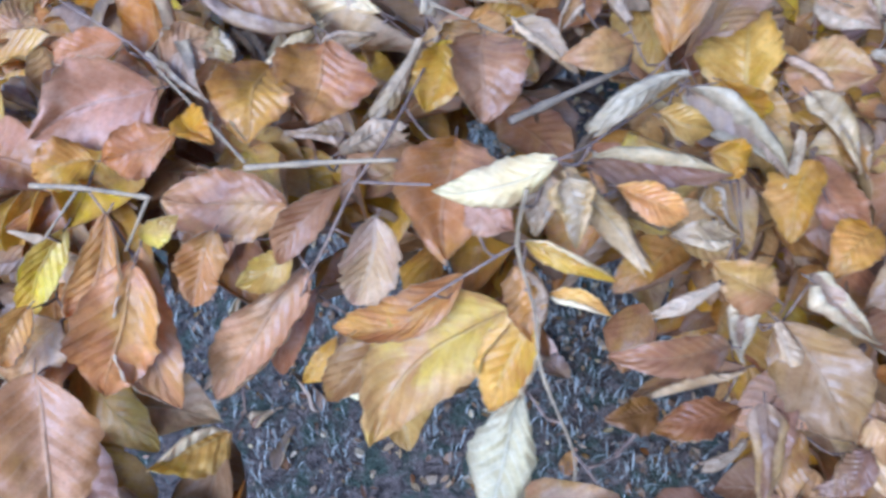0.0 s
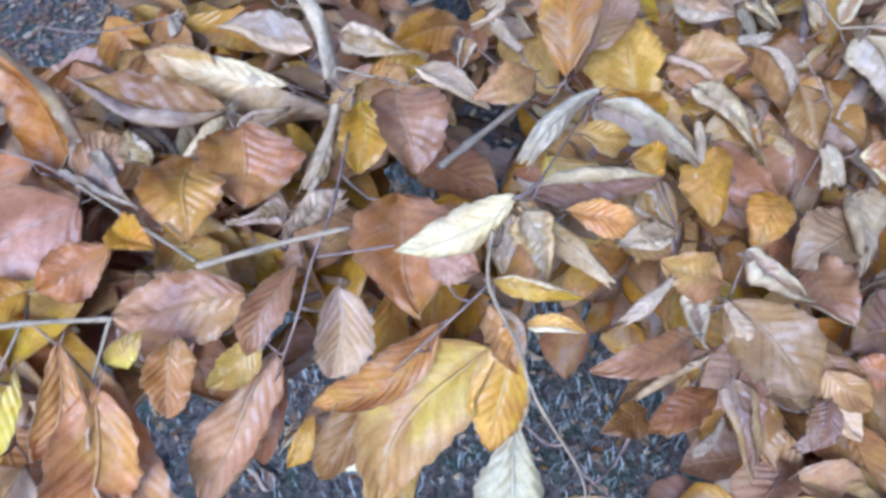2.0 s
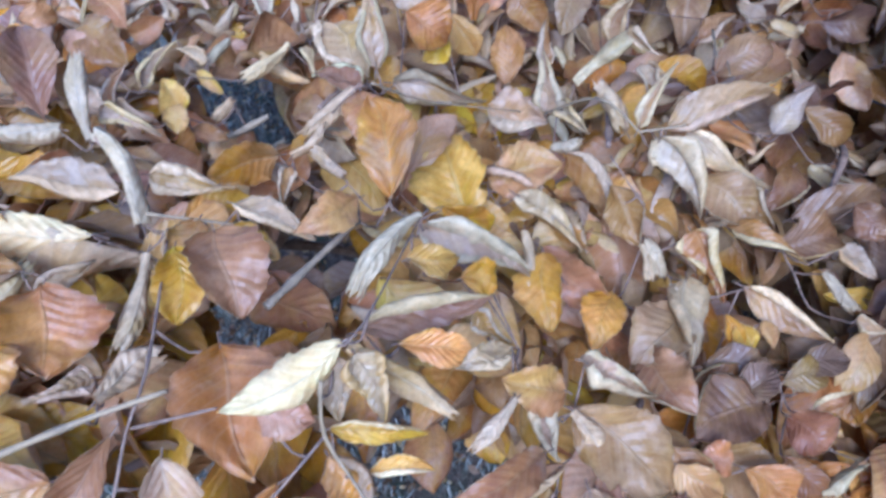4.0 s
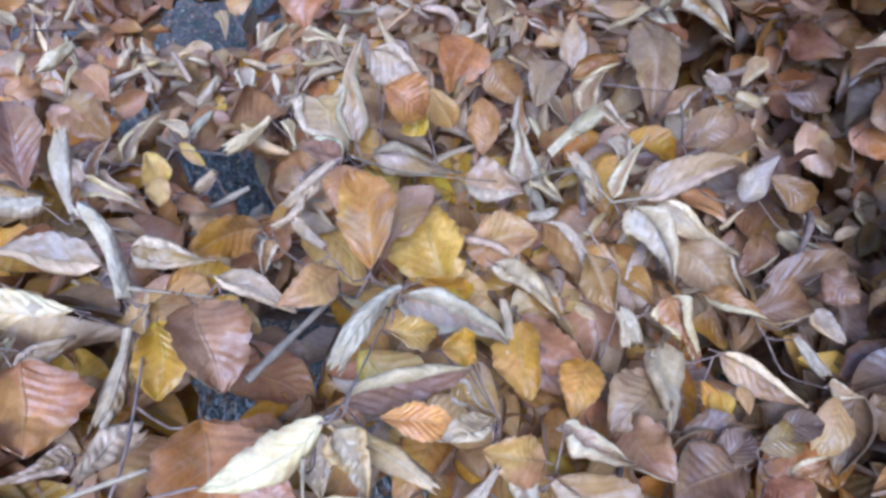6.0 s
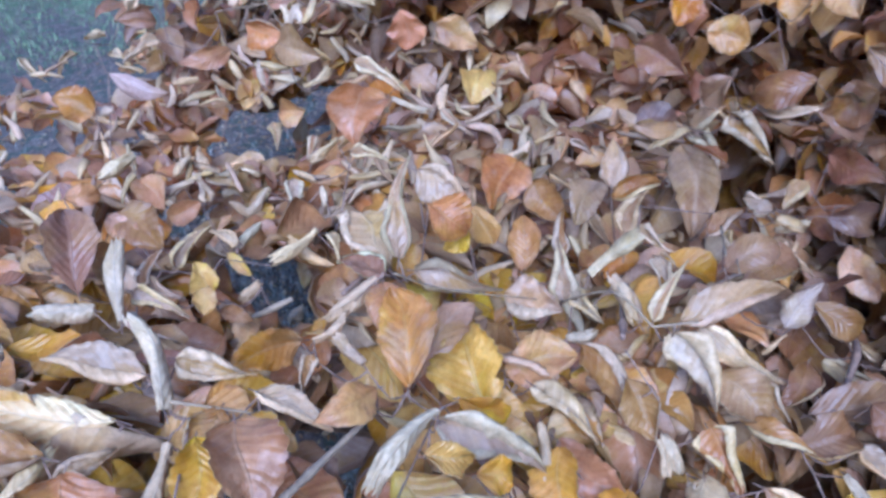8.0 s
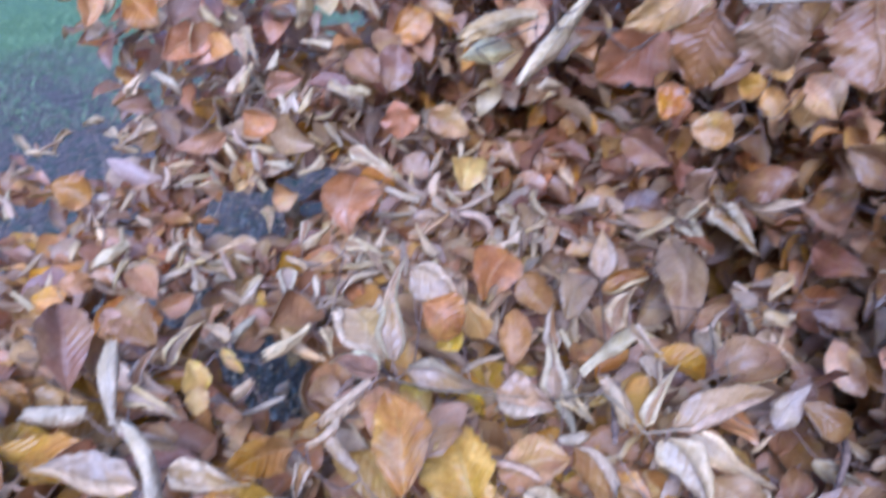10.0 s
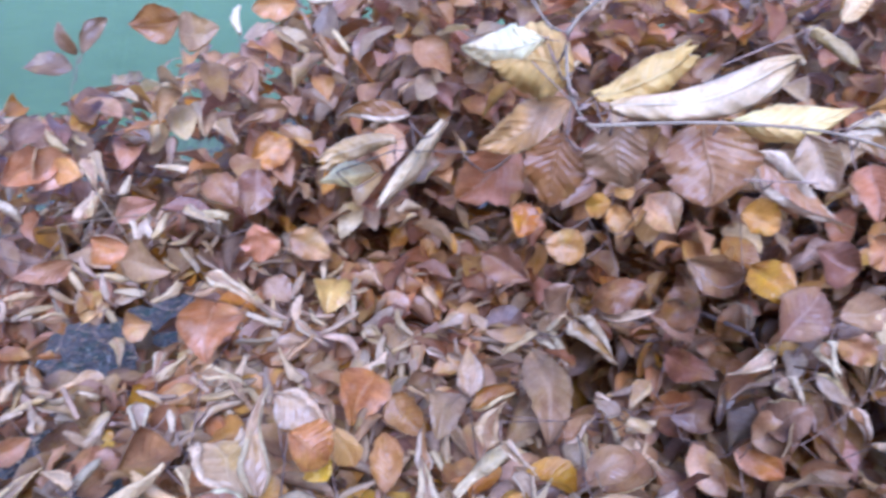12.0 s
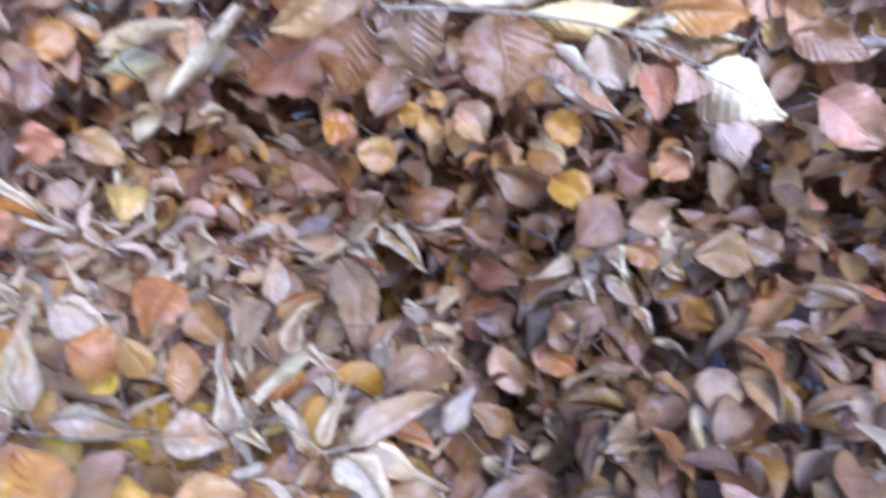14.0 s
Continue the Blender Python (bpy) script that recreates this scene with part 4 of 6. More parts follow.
leaf(middle_shrub, 'R', 0.060, 0.898, 1.046, 0.103, 0.914, 1.063, 0.013, -124, 'c')
leaf(middle_shrub, 'F', 0.064, 0.825, 1.048, 0.046, 0.863, 1.063, 0.013, -32, 'y')
leaf(middle_shrub, 'R', 0.157, 0.861, 1.063, 0.087, 0.846, 1.047, 0.017, 126, 'c')
leaf(middle_shrub, 'R', 0.067, 0.788, 1.062, 0.038, 0.800, 1.033, 0.014, 117, 'c')
leaf(middle_shrub, 'F', 0.017, 0.777, 1.049, 0.047, 0.755, 1.037, 0.019, 50, 'n')
leaf(middle_shrub, 'K', 0.210, 0.744, 1.065, 0.206, 0.825, 1.113, 0.071, -11, 'c')
# added whitish leaf stands for the sky's reflection low on the fanned leaf
leaf(middle_shrub, 'S', 0.191, 0.706, 1.087, 0.153, 0.754, 1.095, 0.038, 0, 'w', left=(0.4, 0.0), right=(2.9, 0.6))
leaf(middle_shrub, 'V', 0.201, 0.682, 1.120, 0.251, 0.761, 1.183, 0.027, 12, 'c')
leaf(middle_shrub, 'R', 0.170, 0.665, 1.113, 0.102, 0.655, 1.084, 0.018, 136, 'c')
leaf(middle_shrub, 'F', 0.167, 0.638, 1.128, 0.148, 0.597, 1.097, 0.033, -8, 'o')
leaf(middle_shrub, 'V', 0.233, 0.724, 1.064, 0.326, 0.684, 1.028, 0.033, 54, 't')
leaf(middle_shrub, 'S', 0.278, 0.811, 1.140, 0.334, 0.777, 1.092, 0.044, 60, 'c')
leaf(middle_shrub, 'F', 0.270, 0.763, 1.119, 0.307, 0.738, 1.083, 0.052, 53, 'o')
leaf(middle_shrub, 'F', 0.317, 0.759, 1.076, 0.281, 0.747, 1.062, 0.030, -43, 'g')
leaf(middle_shrub, 'R', -0.026, 1.177, 1.070, -0.085, 1.154, 1.056, 0.020, 127, 'c')
leaf(middle_shrub, 'R', -0.081, 1.283, 1.110, -0.033, 1.269, 1.104, 0.012, -106, 'c')
leaf(middle_shrub, 'R', -0.004, 1.390, 1.009, 0.020, 1.376, 0.986, 0.013, -126, 'c')
leaf(middle_shrub, 'R', 0.042, 1.112, 1.039, -0.018, 1.095, 1.021, 0.013, 121, 'c')
leaf(middle_shrub, 'R', 0.059, 1.305, 0.984, 0.024, 1.283, 0.963, 0.015, 128, 'c')
leaf(middle_shrub, 'R', 0.086, 1.455, 0.926, 0.092, 1.419, 0.906, 0.017, -172, 'c')
leaf(middle_shrub, 'V', 0.057, 1.118, 0.996, 0.055, 1.162, 1.023, 0.021, -10, 'c')
leaf(middle_shrub, 'F', -0.026, 1.124, 1.054, -0.007, 1.068, 1.028, 0.039, 25, 'r')
leaf(middle_shrub, 'F', -0.059, 0.920, 1.119, -0.021, 0.855, 1.098, 0.045, 38, 'd')
leaf(middle_shrub, 'F', 0.038, 0.985, 1.071, -0.007, 1.007, 1.052, 0.029, -71, 'r')
leaf(middle_shrub, 'V', 0.236, 1.468, 0.935, 0.226, 1.418, 0.900, 0.027, 4, 't')
leaf(middle_shrub, 'F', 0.249, 1.461, 0.957, 0.293, 1.428, 0.966, 0.048, 73, 'o')
leaf(middle_shrub, 'R', 0.295, 1.229, 0.993, 0.241, 1.235, 0.957, 0.015, 119, 'c')
leaf(middle_shrub, 'V', 0.278, 1.315, 0.966, 0.252, 1.281, 0.939, 0.020, -22, 'c')
leaf(middle_shrub, 'R', 0.134, 1.036, 1.039, 0.094, 1.017, 1.020, 0.013, 135, 'c')
leaf(middle_shrub, 'V', 0.184, 1.105, 1.005, 0.165, 1.051, 0.965, 0.025, -10, 'c')
leaf(middle_shrub, 'R', 0.211, 1.195, 0.964, 0.238, 1.161, 0.957, 0.009, -126, 'c')
leaf(middle_shrub, 'R', 0.217, 1.055, 1.011, 0.211, 1.025, 0.990, 0.008, -182, 'c')
leaf(middle_shrub, 'V', 0.252, 0.997, 1.087, 0.290, 0.949, 1.079, 0.017, 55, 'c')
leaf(middle_shrub, 'F', 0.346, 1.215, 1.080, 0.302, 1.142, 1.014, 0.081, -11, 'r')
leaf(middle_shrub, 'R', 0.330, 1.178, 1.060, 0.365, 1.144, 1.060, 0.014, -113, 'c')
leaf(middle_shrub, 'R', 0.383, 1.176, 1.069, 0.440, 1.153, 1.039, 0.011, -115, 'c')
leaf(middle_shrub, 'R', 0.536, 1.298, 1.014, 0.506, 1.260, 0.982, 0.018, 170, 'c')
leaf(middle_shrub, 'F', 0.647, 1.371, 0.993, 0.597, 1.322, 0.948, 0.065, -19, 'y')
leaf(middle_shrub, 'F', -0.063, 1.259, 1.111, -0.114, 1.283, 1.139, 0.049, -57, 'r')
leaf(middle_shrub, 'S', 0.173, 1.556, 0.955, 0.110, 1.562, 0.962, 0.020, -76, 'c')
leaf(middle_shrub, 'R', 0.153, 1.576, 1.015, 0.193, 1.561, 0.978, 0.013, -113, 'c')
leaf(middle_shrub, 'R', 0.239, 1.441, 1.038, 0.289, 1.395, 1.040, 0.014, -117, 'c')
leaf(middle_shrub, 'R', 0.232, 1.522, 0.983, 0.248, 1.505, 0.946, 0.013, -131, 'c')
leaf(middle_shrub, 'R', 0.584, 1.072, 0.983, 0.525, 1.060, 0.968, 0.015, 130, 'c')
leaf(middle_shrub, 'F', 0.510, 0.985, 1.011, 0.438, 0.940, 0.967, 0.072, -24, 'o')
leaf(middle_shrub, 'F', 0.508, 0.930, 1.000, 0.518, 0.863, 0.965, 0.050, 38, 'n')
leaf(middle_shrub, 'F', 0.580, 0.860, 1.014, 0.519, 0.827, 0.979, 0.048, -21, 'n')
leaf(middle_shrub, 'F', 0.414, 0.794, 0.954, 0.447, 0.854, 1.000, 0.043, -3, 'n')
leaf(middle_shrub, 'V', 0.462, 0.772, 0.979, 0.499, 0.828, 1.017, 0.023, 3, 'c')
leaf(middle_shrub, 'V', 0.426, 0.711, 0.957, 0.455, 0.776, 1.006, 0.037, -4, 'c')
leaf(middle_shrub, 'R', 0.431, 0.661, 1.031, 0.497, 0.647, 1.080, 0.017, -126, 'c')
leaf(middle_shrub, 'S', 0.657, 0.936, 0.945, 0.700, 0.998, 0.996, 0.041, -5, 'c')
leaf(middle_shrub, 'S', 0.600, 0.857, 0.986, 0.683, 0.854, 0.988, 0.033, 60, 'c')
leaf(middle_shrub, 'V', 0.546, 0.752, 0.999, 0.611, 0.785, 1.033, 0.034, 30, 'c')
leaf(middle_shrub, 'V', 0.500, 0.663, 1.076, 0.502, 0.607, 1.074, 0.018, 49, 'c')
leaf(middle_shrub, 'R', 0.430, 0.561, 1.031, 0.426, 0.620, 1.063, 0.018, 154, 'c')
leaf(middle_shrub, 'V', 0.427, 0.538, 1.052, 0.494, 0.571, 1.086, 0.017, 26, 'c')
leaf(middle_shrub, 'S', 0.450, 0.521, 1.055, 0.578, 0.511, 1.058, 0.036, 44, 't')
leaf(middle_shrub, 'R', 0.933, 1.089, 0.914, 0.842, 1.078, 0.895, 0.021, 134, 'c')
leaf(middle_shrub, 'V', 0.962, 1.097, 0.900, 0.952, 1.005, 0.865, 0.040, 34, 'c')
leaf(middle_shrub, 'V', 0.976, 1.028, 0.963, 1.021, 0.955, 0.884, 0.056, 69, 'c')
leaf(middle_shrub, 'S', 1.002, 0.999, 0.984, 1.068, 0.904, 1.008, 0.025, 75, 'c')
leaf(middle_shrub, 'S', 0.927, 1.069, 0.931, 0.982, 1.048, 0.970, 0.031, 58, 'c')
leaf(middle_shrub, 'F', 0.918, 1.096, 0.922, 0.828, 1.114, 0.937, 0.031, -63, 't')
leaf(middle_shrub, 'F', 0.942, 1.004, 1.046, 0.928, 1.052, 0.986, 0.049, -94, 'n')
leaf(middle_shrub, 'F', 0.760, 0.899, 1.013, 0.696, 0.784, 0.923, 0.064, 17, 'n')
leaf(middle_shrub, 'S', 0.674, 0.729, 0.972, 0.743, 0.739, 0.987, 0.028, 33, 'c')
# many right-hand leaves from here on are darker brown: shade put into their colour
leaf(middle_shrub, 'F', 0.685, 0.595, 1.019, 0.604, 0.590, 1.008, 0.041, -34, 'b')
leaf(middle_shrub, 'R', 0.807, 0.736, 0.950, 0.859, 0.713, 0.922, 0.018, -109, 't')
leaf(middle_shrub, 'S', 0.877, 0.804, 0.907, 0.853, 0.846, 0.918, 0.027, -56, 't')
leaf(middle_shrub, 'S', 1.004, 0.853, 0.899, 0.932, 0.835, 0.875, 0.033, -29, 't')
leaf(middle_shrub, 'F', 0.968, 0.775, 0.885, 1.047, 0.746, 0.855, 0.055, 69, 'b')
leaf(middle_shrub, 'F', 0.678, 0.554, 0.943, 0.733, 0.581, 0.972, 0.029, 14, 'b')
leaf(middle_shrub, 'F', 0.771, 0.557, 0.905, 0.716, 0.579, 0.929, 0.034, -59, 'n')
leaf(middle_shrub, 'F', 1.096, 0.897, 0.907, 1.098, 0.778, 0.909, 0.058, 63, 'd')
leaf(middle_shrub, 'F', 1.055, 0.928, 1.049, 0.991, 1.003, 0.996, 0.058, -79, 'd')
leaf(middle_shrub, 'F', 1.133, 0.867, 1.034, 1.059, 0.911, 0.985, 0.066, -65, 'd')
leaf(middle_shrub, 'F', 1.015, 0.734, 0.839, 0.998, 0.668, 0.796, 0.041, 35, 'b')
leaf(middle_shrub, 'F', 1.003, 0.688, 0.837, 1.004, 0.623, 0.802, 0.045, 49, 'd')
leaf(middle_shrub, 'F', 0.362, 0.837, 1.053, 0.379, 0.809, 1.002, 0.037, 43, 'g')
leaf(middle_shrub, 'V', 0.433, 0.516, 1.050, 0.459, 0.458, 0.983, 0.045, 51, 'c', peak=0.2)
leaf(middle_shrub, 'V', 0.474, 0.519, 1.040, 0.562, 0.455, 0.963, 0.025, 64, 'c', peak=0.25)
leaf(middle_shrub, 'V', 0.523, 0.460, 0.984, 0.524, 0.415, 0.960, 0.017, 29, 'c')
leaf(middle_shrub, 'S', 0.471, 0.430, 0.980, 0.497, 0.364, 0.988, 0.022, 45, 'c')
leaf(middle_shrub, 'V', 0.419, 0.428, 0.999, 0.415, 0.364, 0.962, 0.036, 25, 'c')
leaf(middle_shrub, 'S', 0.387, 0.392, 0.982, 0.332, 0.315, 0.967, 0.036, 3, 'c', left=(0.3, 0.0), right=(3.0, 0.45))
leaf(middle_shrub, 'S', 0.427, 0.357, 0.985, 0.479, 0.284, 0.950, 0.029, 38, 'c', left=(3.0, 0.45), right=(0.3, 0.0))
leaf(middle_shrub, 'R', 0.380, 0.447, 0.993, 0.376, 0.410, 0.969, 0.014, -158, 'c')
leaf(middle_shrub, 'F', 0.585, 0.443, 0.926, 0.707, 0.427, 0.920, 0.049, 32, 'b')
leaf(middle_shrub, 'F', 0.494, 0.383, 0.984, 0.559, 0.369, 0.973, 0.040, 36, 'd')
leaf(middle_shrub, 'R', 0.504, 0.335, 0.986, 0.509, 0.290, 0.967, 0.013, -147, 't')
leaf(middle_shrub, 'F', 0.350, 0.314, 0.961, 0.415, 0.287, 0.944, 0.041, 35, 'b')
leaf(middle_shrub, 'F', 0.431, 0.281, 0.940, 0.488, 0.268, 0.937, 0.029, 27, 'b')
leaf(middle_shrub, 'R', 0.776, 0.494, 0.872, 0.821, 0.492, 0.874, 0.016, -145, 't')
leaf(middle_shrub, 'V', 0.505, 0.287, 0.963, 0.530, 0.268, 0.953, 0.016, 47, 't')
leaf(middle_shrub, 'F', 0.402, 0.332, 0.973, 0.408, 0.311, 0.952, 0.021, 37, 'g')
leaf(middle_shrub, 'F', 0.370, 0.373, 0.971, 0.287, 0.339, 0.971, 0.052, -9, 'n')
leaf(middle_shrub, 'F', 0.602, 0.475, 0.971, 0.546, 0.452, 0.946, 0.032, -19, 'b')
leaf(middle_shrub, 'F', 0.472, 0.481, 1.006, 0.494, 0.421, 0.978, 0.047, 42, 'n')
leaf(middle_shrub, 'F', 0.366, 0.498, 1.030, 0.369, 0.446, 0.988, 0.034, 26, 'n')
leaf(middle_shrub, 'F', 0.622, 0.402, 0.963, 0.635, 0.357, 0.946, 0.033, 47, 'd')
leaf(middle_shrub, 'S', 0.559, 0.361, 0.972, 0.558, 0.316, 0.968, 0.023, 35, 't')
leaf(middle_shrub, 'F', 0.327, 0.302, 0.966, 0.386, 0.293, 0.955, 0.030, 32, 'b')
leaf(middle_shrub, 'F', 0.375, 0.259, 0.954, 0.297, 0.260, 0.956, 0.054, -17, 'b')
leaf(middle_shrub, 'F', 0.313, 0.229, 0.954, 0.285, 0.241, 0.967, 0.026, -28, 'r')
leaf(middle_shrub, 'F', 0.359, 0.276, 0.951, 0.404, 0.287, 0.959, 0.030, 6, 'b')
leaf(middle_shrub, 'F', 0.413, 0.276, 0.941, 0.460, 0.267, 0.938, 0.029, 27, 'b')
leaf(middle_shrub, 'R', 0.419, 0.265, 0.933, 0.455, 0.270, 0.939, 0.006, -169, 'c')
leaf(middle_shrub, 'S', 0.427, 0.246, 0.921, 0.474, 0.243, 0.925, 0.015, 22, 'c')
leaf(middle_shrub, 'F', 0.404, 0.252, 0.925, 0.417, 0.213, 0.914, 0.041, 37, 'd')
leaf(middle_shrub, 'R', 0.445, 0.193, 0.903, 0.382, 0.183, 0.898, 0.014, 180, 'c')
leaf(middle_shrub, 'F', 0.324, 0.224, 0.944, 0.356, 0.193, 0.908, 0.034, 41, 'r')
leaf(middle_shrub, 'F', 0.370, 0.222, 0.928, 0.391, 0.186, 0.899, 0.030, 33, 'd')
leaf(middle_shrub, 'F', 0.262, 0.243, 0.974, 0.291, 0.213, 0.943, 0.028, 41, 'g')
leaf(middle_shrub, 'F', 0.395, 0.343, 0.977, 0.396, 0.314, 0.957, 0.016, 28, 'g')
leaf(middle_shrub, 'F', 0.423, 0.324, 0.972, 0.419, 0.300, 0.959, 0.013, 32, 'g')
twig(far_shrub, 0.0017, (0.620, 1.568, 1.345), (0.727, 1.618, 1.242))
twig(far_shrub, 0.0015, (0.253, 1.544, 1.196), (0.272, 1.384, 1.135))
twig(far_shrub, 0.0015, (0.185, 1.575, 1.134), (0.305, 1.416, 1.181))
twig(far_shrub, 0.0010, (0.607, 0.783, 1.010), (0.756, 0.747, 0.965), (1.077, 0.792, 0.846))
twig(far_shrub, 0.0023, (0.644, 0.679, 1.023), (0.533, 0.557, 1.090))
leaf(far_shrub, 'F', 0.513, 1.414, 1.232, 0.469, 1.374, 1.158, 0.062, -25, 'd')
leaf(far_shrub, 'F', 0.426, 1.441, 1.222, 0.453, 1.369, 1.184, 0.056, 40, 'n')
leaf(far_shrub, 'F', 0.615, 1.487, 1.258, 0.533, 1.494, 1.221, 0.067, -67, 'o')
leaf(far_shrub, 'F', 0.284, 1.759, 1.386, 0.201, 1.808, 1.387, 0.049, -53, 'b')
leaf(far_shrub, 'F', 0.293, 1.754, 1.413, 0.271, 1.761, 1.476, 0.027, -84, 'b')
leaf(far_shrub, 'F', 0.303, 1.755, 1.412, 0.363, 1.773, 1.478, 0.033, 63, 'b')
leaf(far_shrub, 'F', 0.485, 1.704, 1.480, 0.400, 1.759, 1.467, 0.067, -91, 'd')
leaf(far_shrub, 'F', 0.482, 1.706, 1.447, 0.543, 1.647, 1.462, 0.068, 85, 'n')
leaf(far_shrub, 'R', 0.582, 1.637, 1.450, 0.597, 1.679, 1.507, 0.018, 186, 'w')
leaf(far_shrub, 'F', 0.733, 1.687, 1.503, 0.641, 1.711, 1.492, 0.054, -86, 'r')
leaf(far_shrub, 'F', 0.833, 1.652, 1.365, 0.782, 1.711, 1.434, 0.051, -62, 'd')
leaf(far_shrub, 'F', 0.851, 1.633, 1.341, 0.907, 1.629, 1.401, 0.051, 73, 'r')
leaf(far_shrub, 'R', 0.943, 1.578, 1.392, 0.898, 1.628, 1.306, 0.028, 84, 'c')
leaf(far_shrub, 'R', 0.993, 1.539, 1.382, 1.002, 1.505, 1.298, 0.020, -135, 'c')
leaf(far_shrub, 'V', 0.492, 1.733, 1.353, 0.462, 1.752, 1.281, 0.041, -91, 'c')
leaf(far_shrub, 'R', 0.435, 1.759, 1.283, 0.398, 1.704, 1.197, 0.035, 159, 'c')
leaf(far_shrub, 'R', 0.214, 1.731, 1.277, 0.247, 1.673, 1.241, 0.017, -134, 'c')
leaf(far_shrub, 'F', 0.241, 1.693, 1.237, 0.167, 1.653, 1.180, 0.075, -59, 'r')
leaf(far_shrub, 'V', 0.255, 1.638, 1.237, 0.258, 1.578, 1.180, 0.023, 23, 'c')
leaf(far_shrub, 'R', 0.255, 1.564, 1.190, 0.209, 1.552, 1.142, 0.019, 119, 'c')
leaf(far_shrub, 'R', 0.318, 1.558, 1.214, 0.290, 1.543, 1.179, 0.015, 128, 'c')
leaf(far_shrub, 'R', 0.282, 1.406, 1.131, 0.286, 1.439, 1.167, 0.012, 173, 'c')
leaf(far_shrub, 'R', 0.283, 1.396, 1.139, 0.315, 1.421, 1.172, 0.012, -147, 'c')
leaf(far_shrub, 'R', 0.374, 1.574, 1.219, 0.415, 1.518, 1.216, 0.013, -109, 'c')
leaf(far_shrub, 'V', 0.366, 1.390, 1.193, 0.402, 1.328, 1.173, 0.020, 55, 't')
leaf(far_shrub, 'V', 0.496, 1.560, 1.296, 0.513, 1.507, 1.260, 0.031, 40, 'c')
leaf(far_shrub, 'F', 0.569, 1.599, 1.293, 0.652, 1.576, 1.300, 0.046, 82, 'n')
leaf(far_shrub, 'V', 0.679, 1.634, 1.312, 0.731, 1.628, 1.221, 0.027, 104, 'c')
leaf(far_shrub, 'F', 0.548, 1.590, 1.369, 0.614, 1.607, 1.362, 0.025, 75, 'g')
leaf(far_shrub, 'F', 1.113, 1.157, 1.130, 1.146, 1.117, 1.142, 0.047, 74, 'g')
leaf(far_shrub, 'F', 1.091, 1.062, 1.183, 1.116, 1.035, 1.198, 0.033, 71, 'g')
leaf(far_shrub, 'F', 1.057, 1.046, 1.137, 1.093, 1.001, 1.149, 0.065, 79, 'g')
leaf(far_shrub, 'F', 0.985, 1.240, 1.122, 1.020, 1.172, 1.099, 0.058, 70, 'o')
leaf(far_shrub, 'F', 1.019, 1.192, 1.130, 0.957, 1.185, 1.083, 0.052, -47, 'o')
leaf(far_shrub, 'F', 1.043, 0.939, 1.224, 1.050, 0.873, 1.169, 0.060, 51, 'o')
leaf(far_shrub, 'F', 1.046, 0.755, 1.240, 1.094, 0.713, 1.225, 0.054, 70, 'o')
leaf(far_shrub, 'F', 0.898, 1.218, 1.047, 0.941, 1.125, 1.010, 0.068, 67, 'd')
leaf(far_shrub, 'F', 0.936, 1.079, 1.109, 0.996, 1.032, 1.090, 0.064, 68, 'o')
leaf(far_shrub, 'F', 1.052, 0.913, 0.993, 1.146, 0.875, 0.983, 0.069, 66, 'n')
leaf(far_shrub, 'F', 1.123, 0.776, 1.053, 1.121, 0.798, 0.977, 0.050, -111, 'n')
leaf(far_shrub, 'F', 1.023, 0.637, 1.076, 1.105, 0.634, 1.144, 0.070, 32, 'd')
leaf(far_shrub, 'V', 1.036, 0.578, 1.094, 1.048, 0.548, 1.047, 0.034, 74, 'c')
leaf(far_shrub, 'F', 1.057, 0.568, 1.097, 1.109, 0.535, 1.058, 0.043, 87, 'o')
leaf(far_shrub, 'S', 1.129, 0.533, 1.058, 1.165, 0.509, 1.028, 0.026, 80, 'c')
leaf(far_shrub, 'V', 1.058, 0.661, 1.033, 1.009, 0.709, 0.986, 0.026, -56, 'c')
leaf(far_shrub, 'V', 1.010, 0.618, 1.025, 1.040, 0.592, 0.972, 0.035, 86, 'c')
leaf(far_shrub, 'S', 1.026, 0.575, 1.046, 1.073, 0.542, 0.997, 0.026, 85, 'c')
leaf(far_shrub, 'V', 1.105, 0.546, 0.974, 1.127, 0.522, 0.905, 0.022, 92, 'c')
leaf(far_shrub, 'R', 1.149, 0.582, 1.133, 1.124, 0.535, 1.083, 0.022, -147, 'c')
leaf(far_shrub, 'F', 0.985, 0.630, 0.909, 1.030, 0.588, 0.957, 0.062, 55, 'd')
leaf(far_shrub, 'F', 0.565, 0.584, 1.044, 0.629, 0.570, 1.058, 0.041, 43, 'n')
leaf(far_shrub, 'F', 1.017, 0.857, 0.826, 1.088, 0.800, 0.844, 0.068, 54, 'd')
leaf(far_shrub, 'R', 0.871, 0.786, 0.885, 0.923, 0.771, 0.891, 0.021, -127, 'c')
leaf(far_shrub, 'F', 1.038, 0.833, 1.138, 1.114, 0.785, 1.073, 0.069, 86, 'd')
leaf(far_shrub, 'F', 1.066, 0.733, 1.156, 1.066, 0.653, 1.117, 0.063, 49, 'o')
leaf(far_shrub, 'F', 1.129, 0.668, 1.194, 1.168, 0.609, 1.167, 0.063, 70, 'd')
leaf(far_shrub, 'F', 1.213, 0.624, 1.210, 1.222, 0.568, 1.179, 0.054, 67, 'o')
leaf(far_shrub, 'F', 1.088, 0.590, 1.117, 1.168, 0.563, 1.126, 0.052, 61, 'n')
leaf(far_shrub, 'F', 1.167, 0.503, 1.074, 1.257, 0.435, 1.059, 0.064, 73, 'n')
leaf(far_shrub, 'R', 1.218, 0.469, 1.005, 1.279, 0.409, 0.919, 0.021, -91, 't')
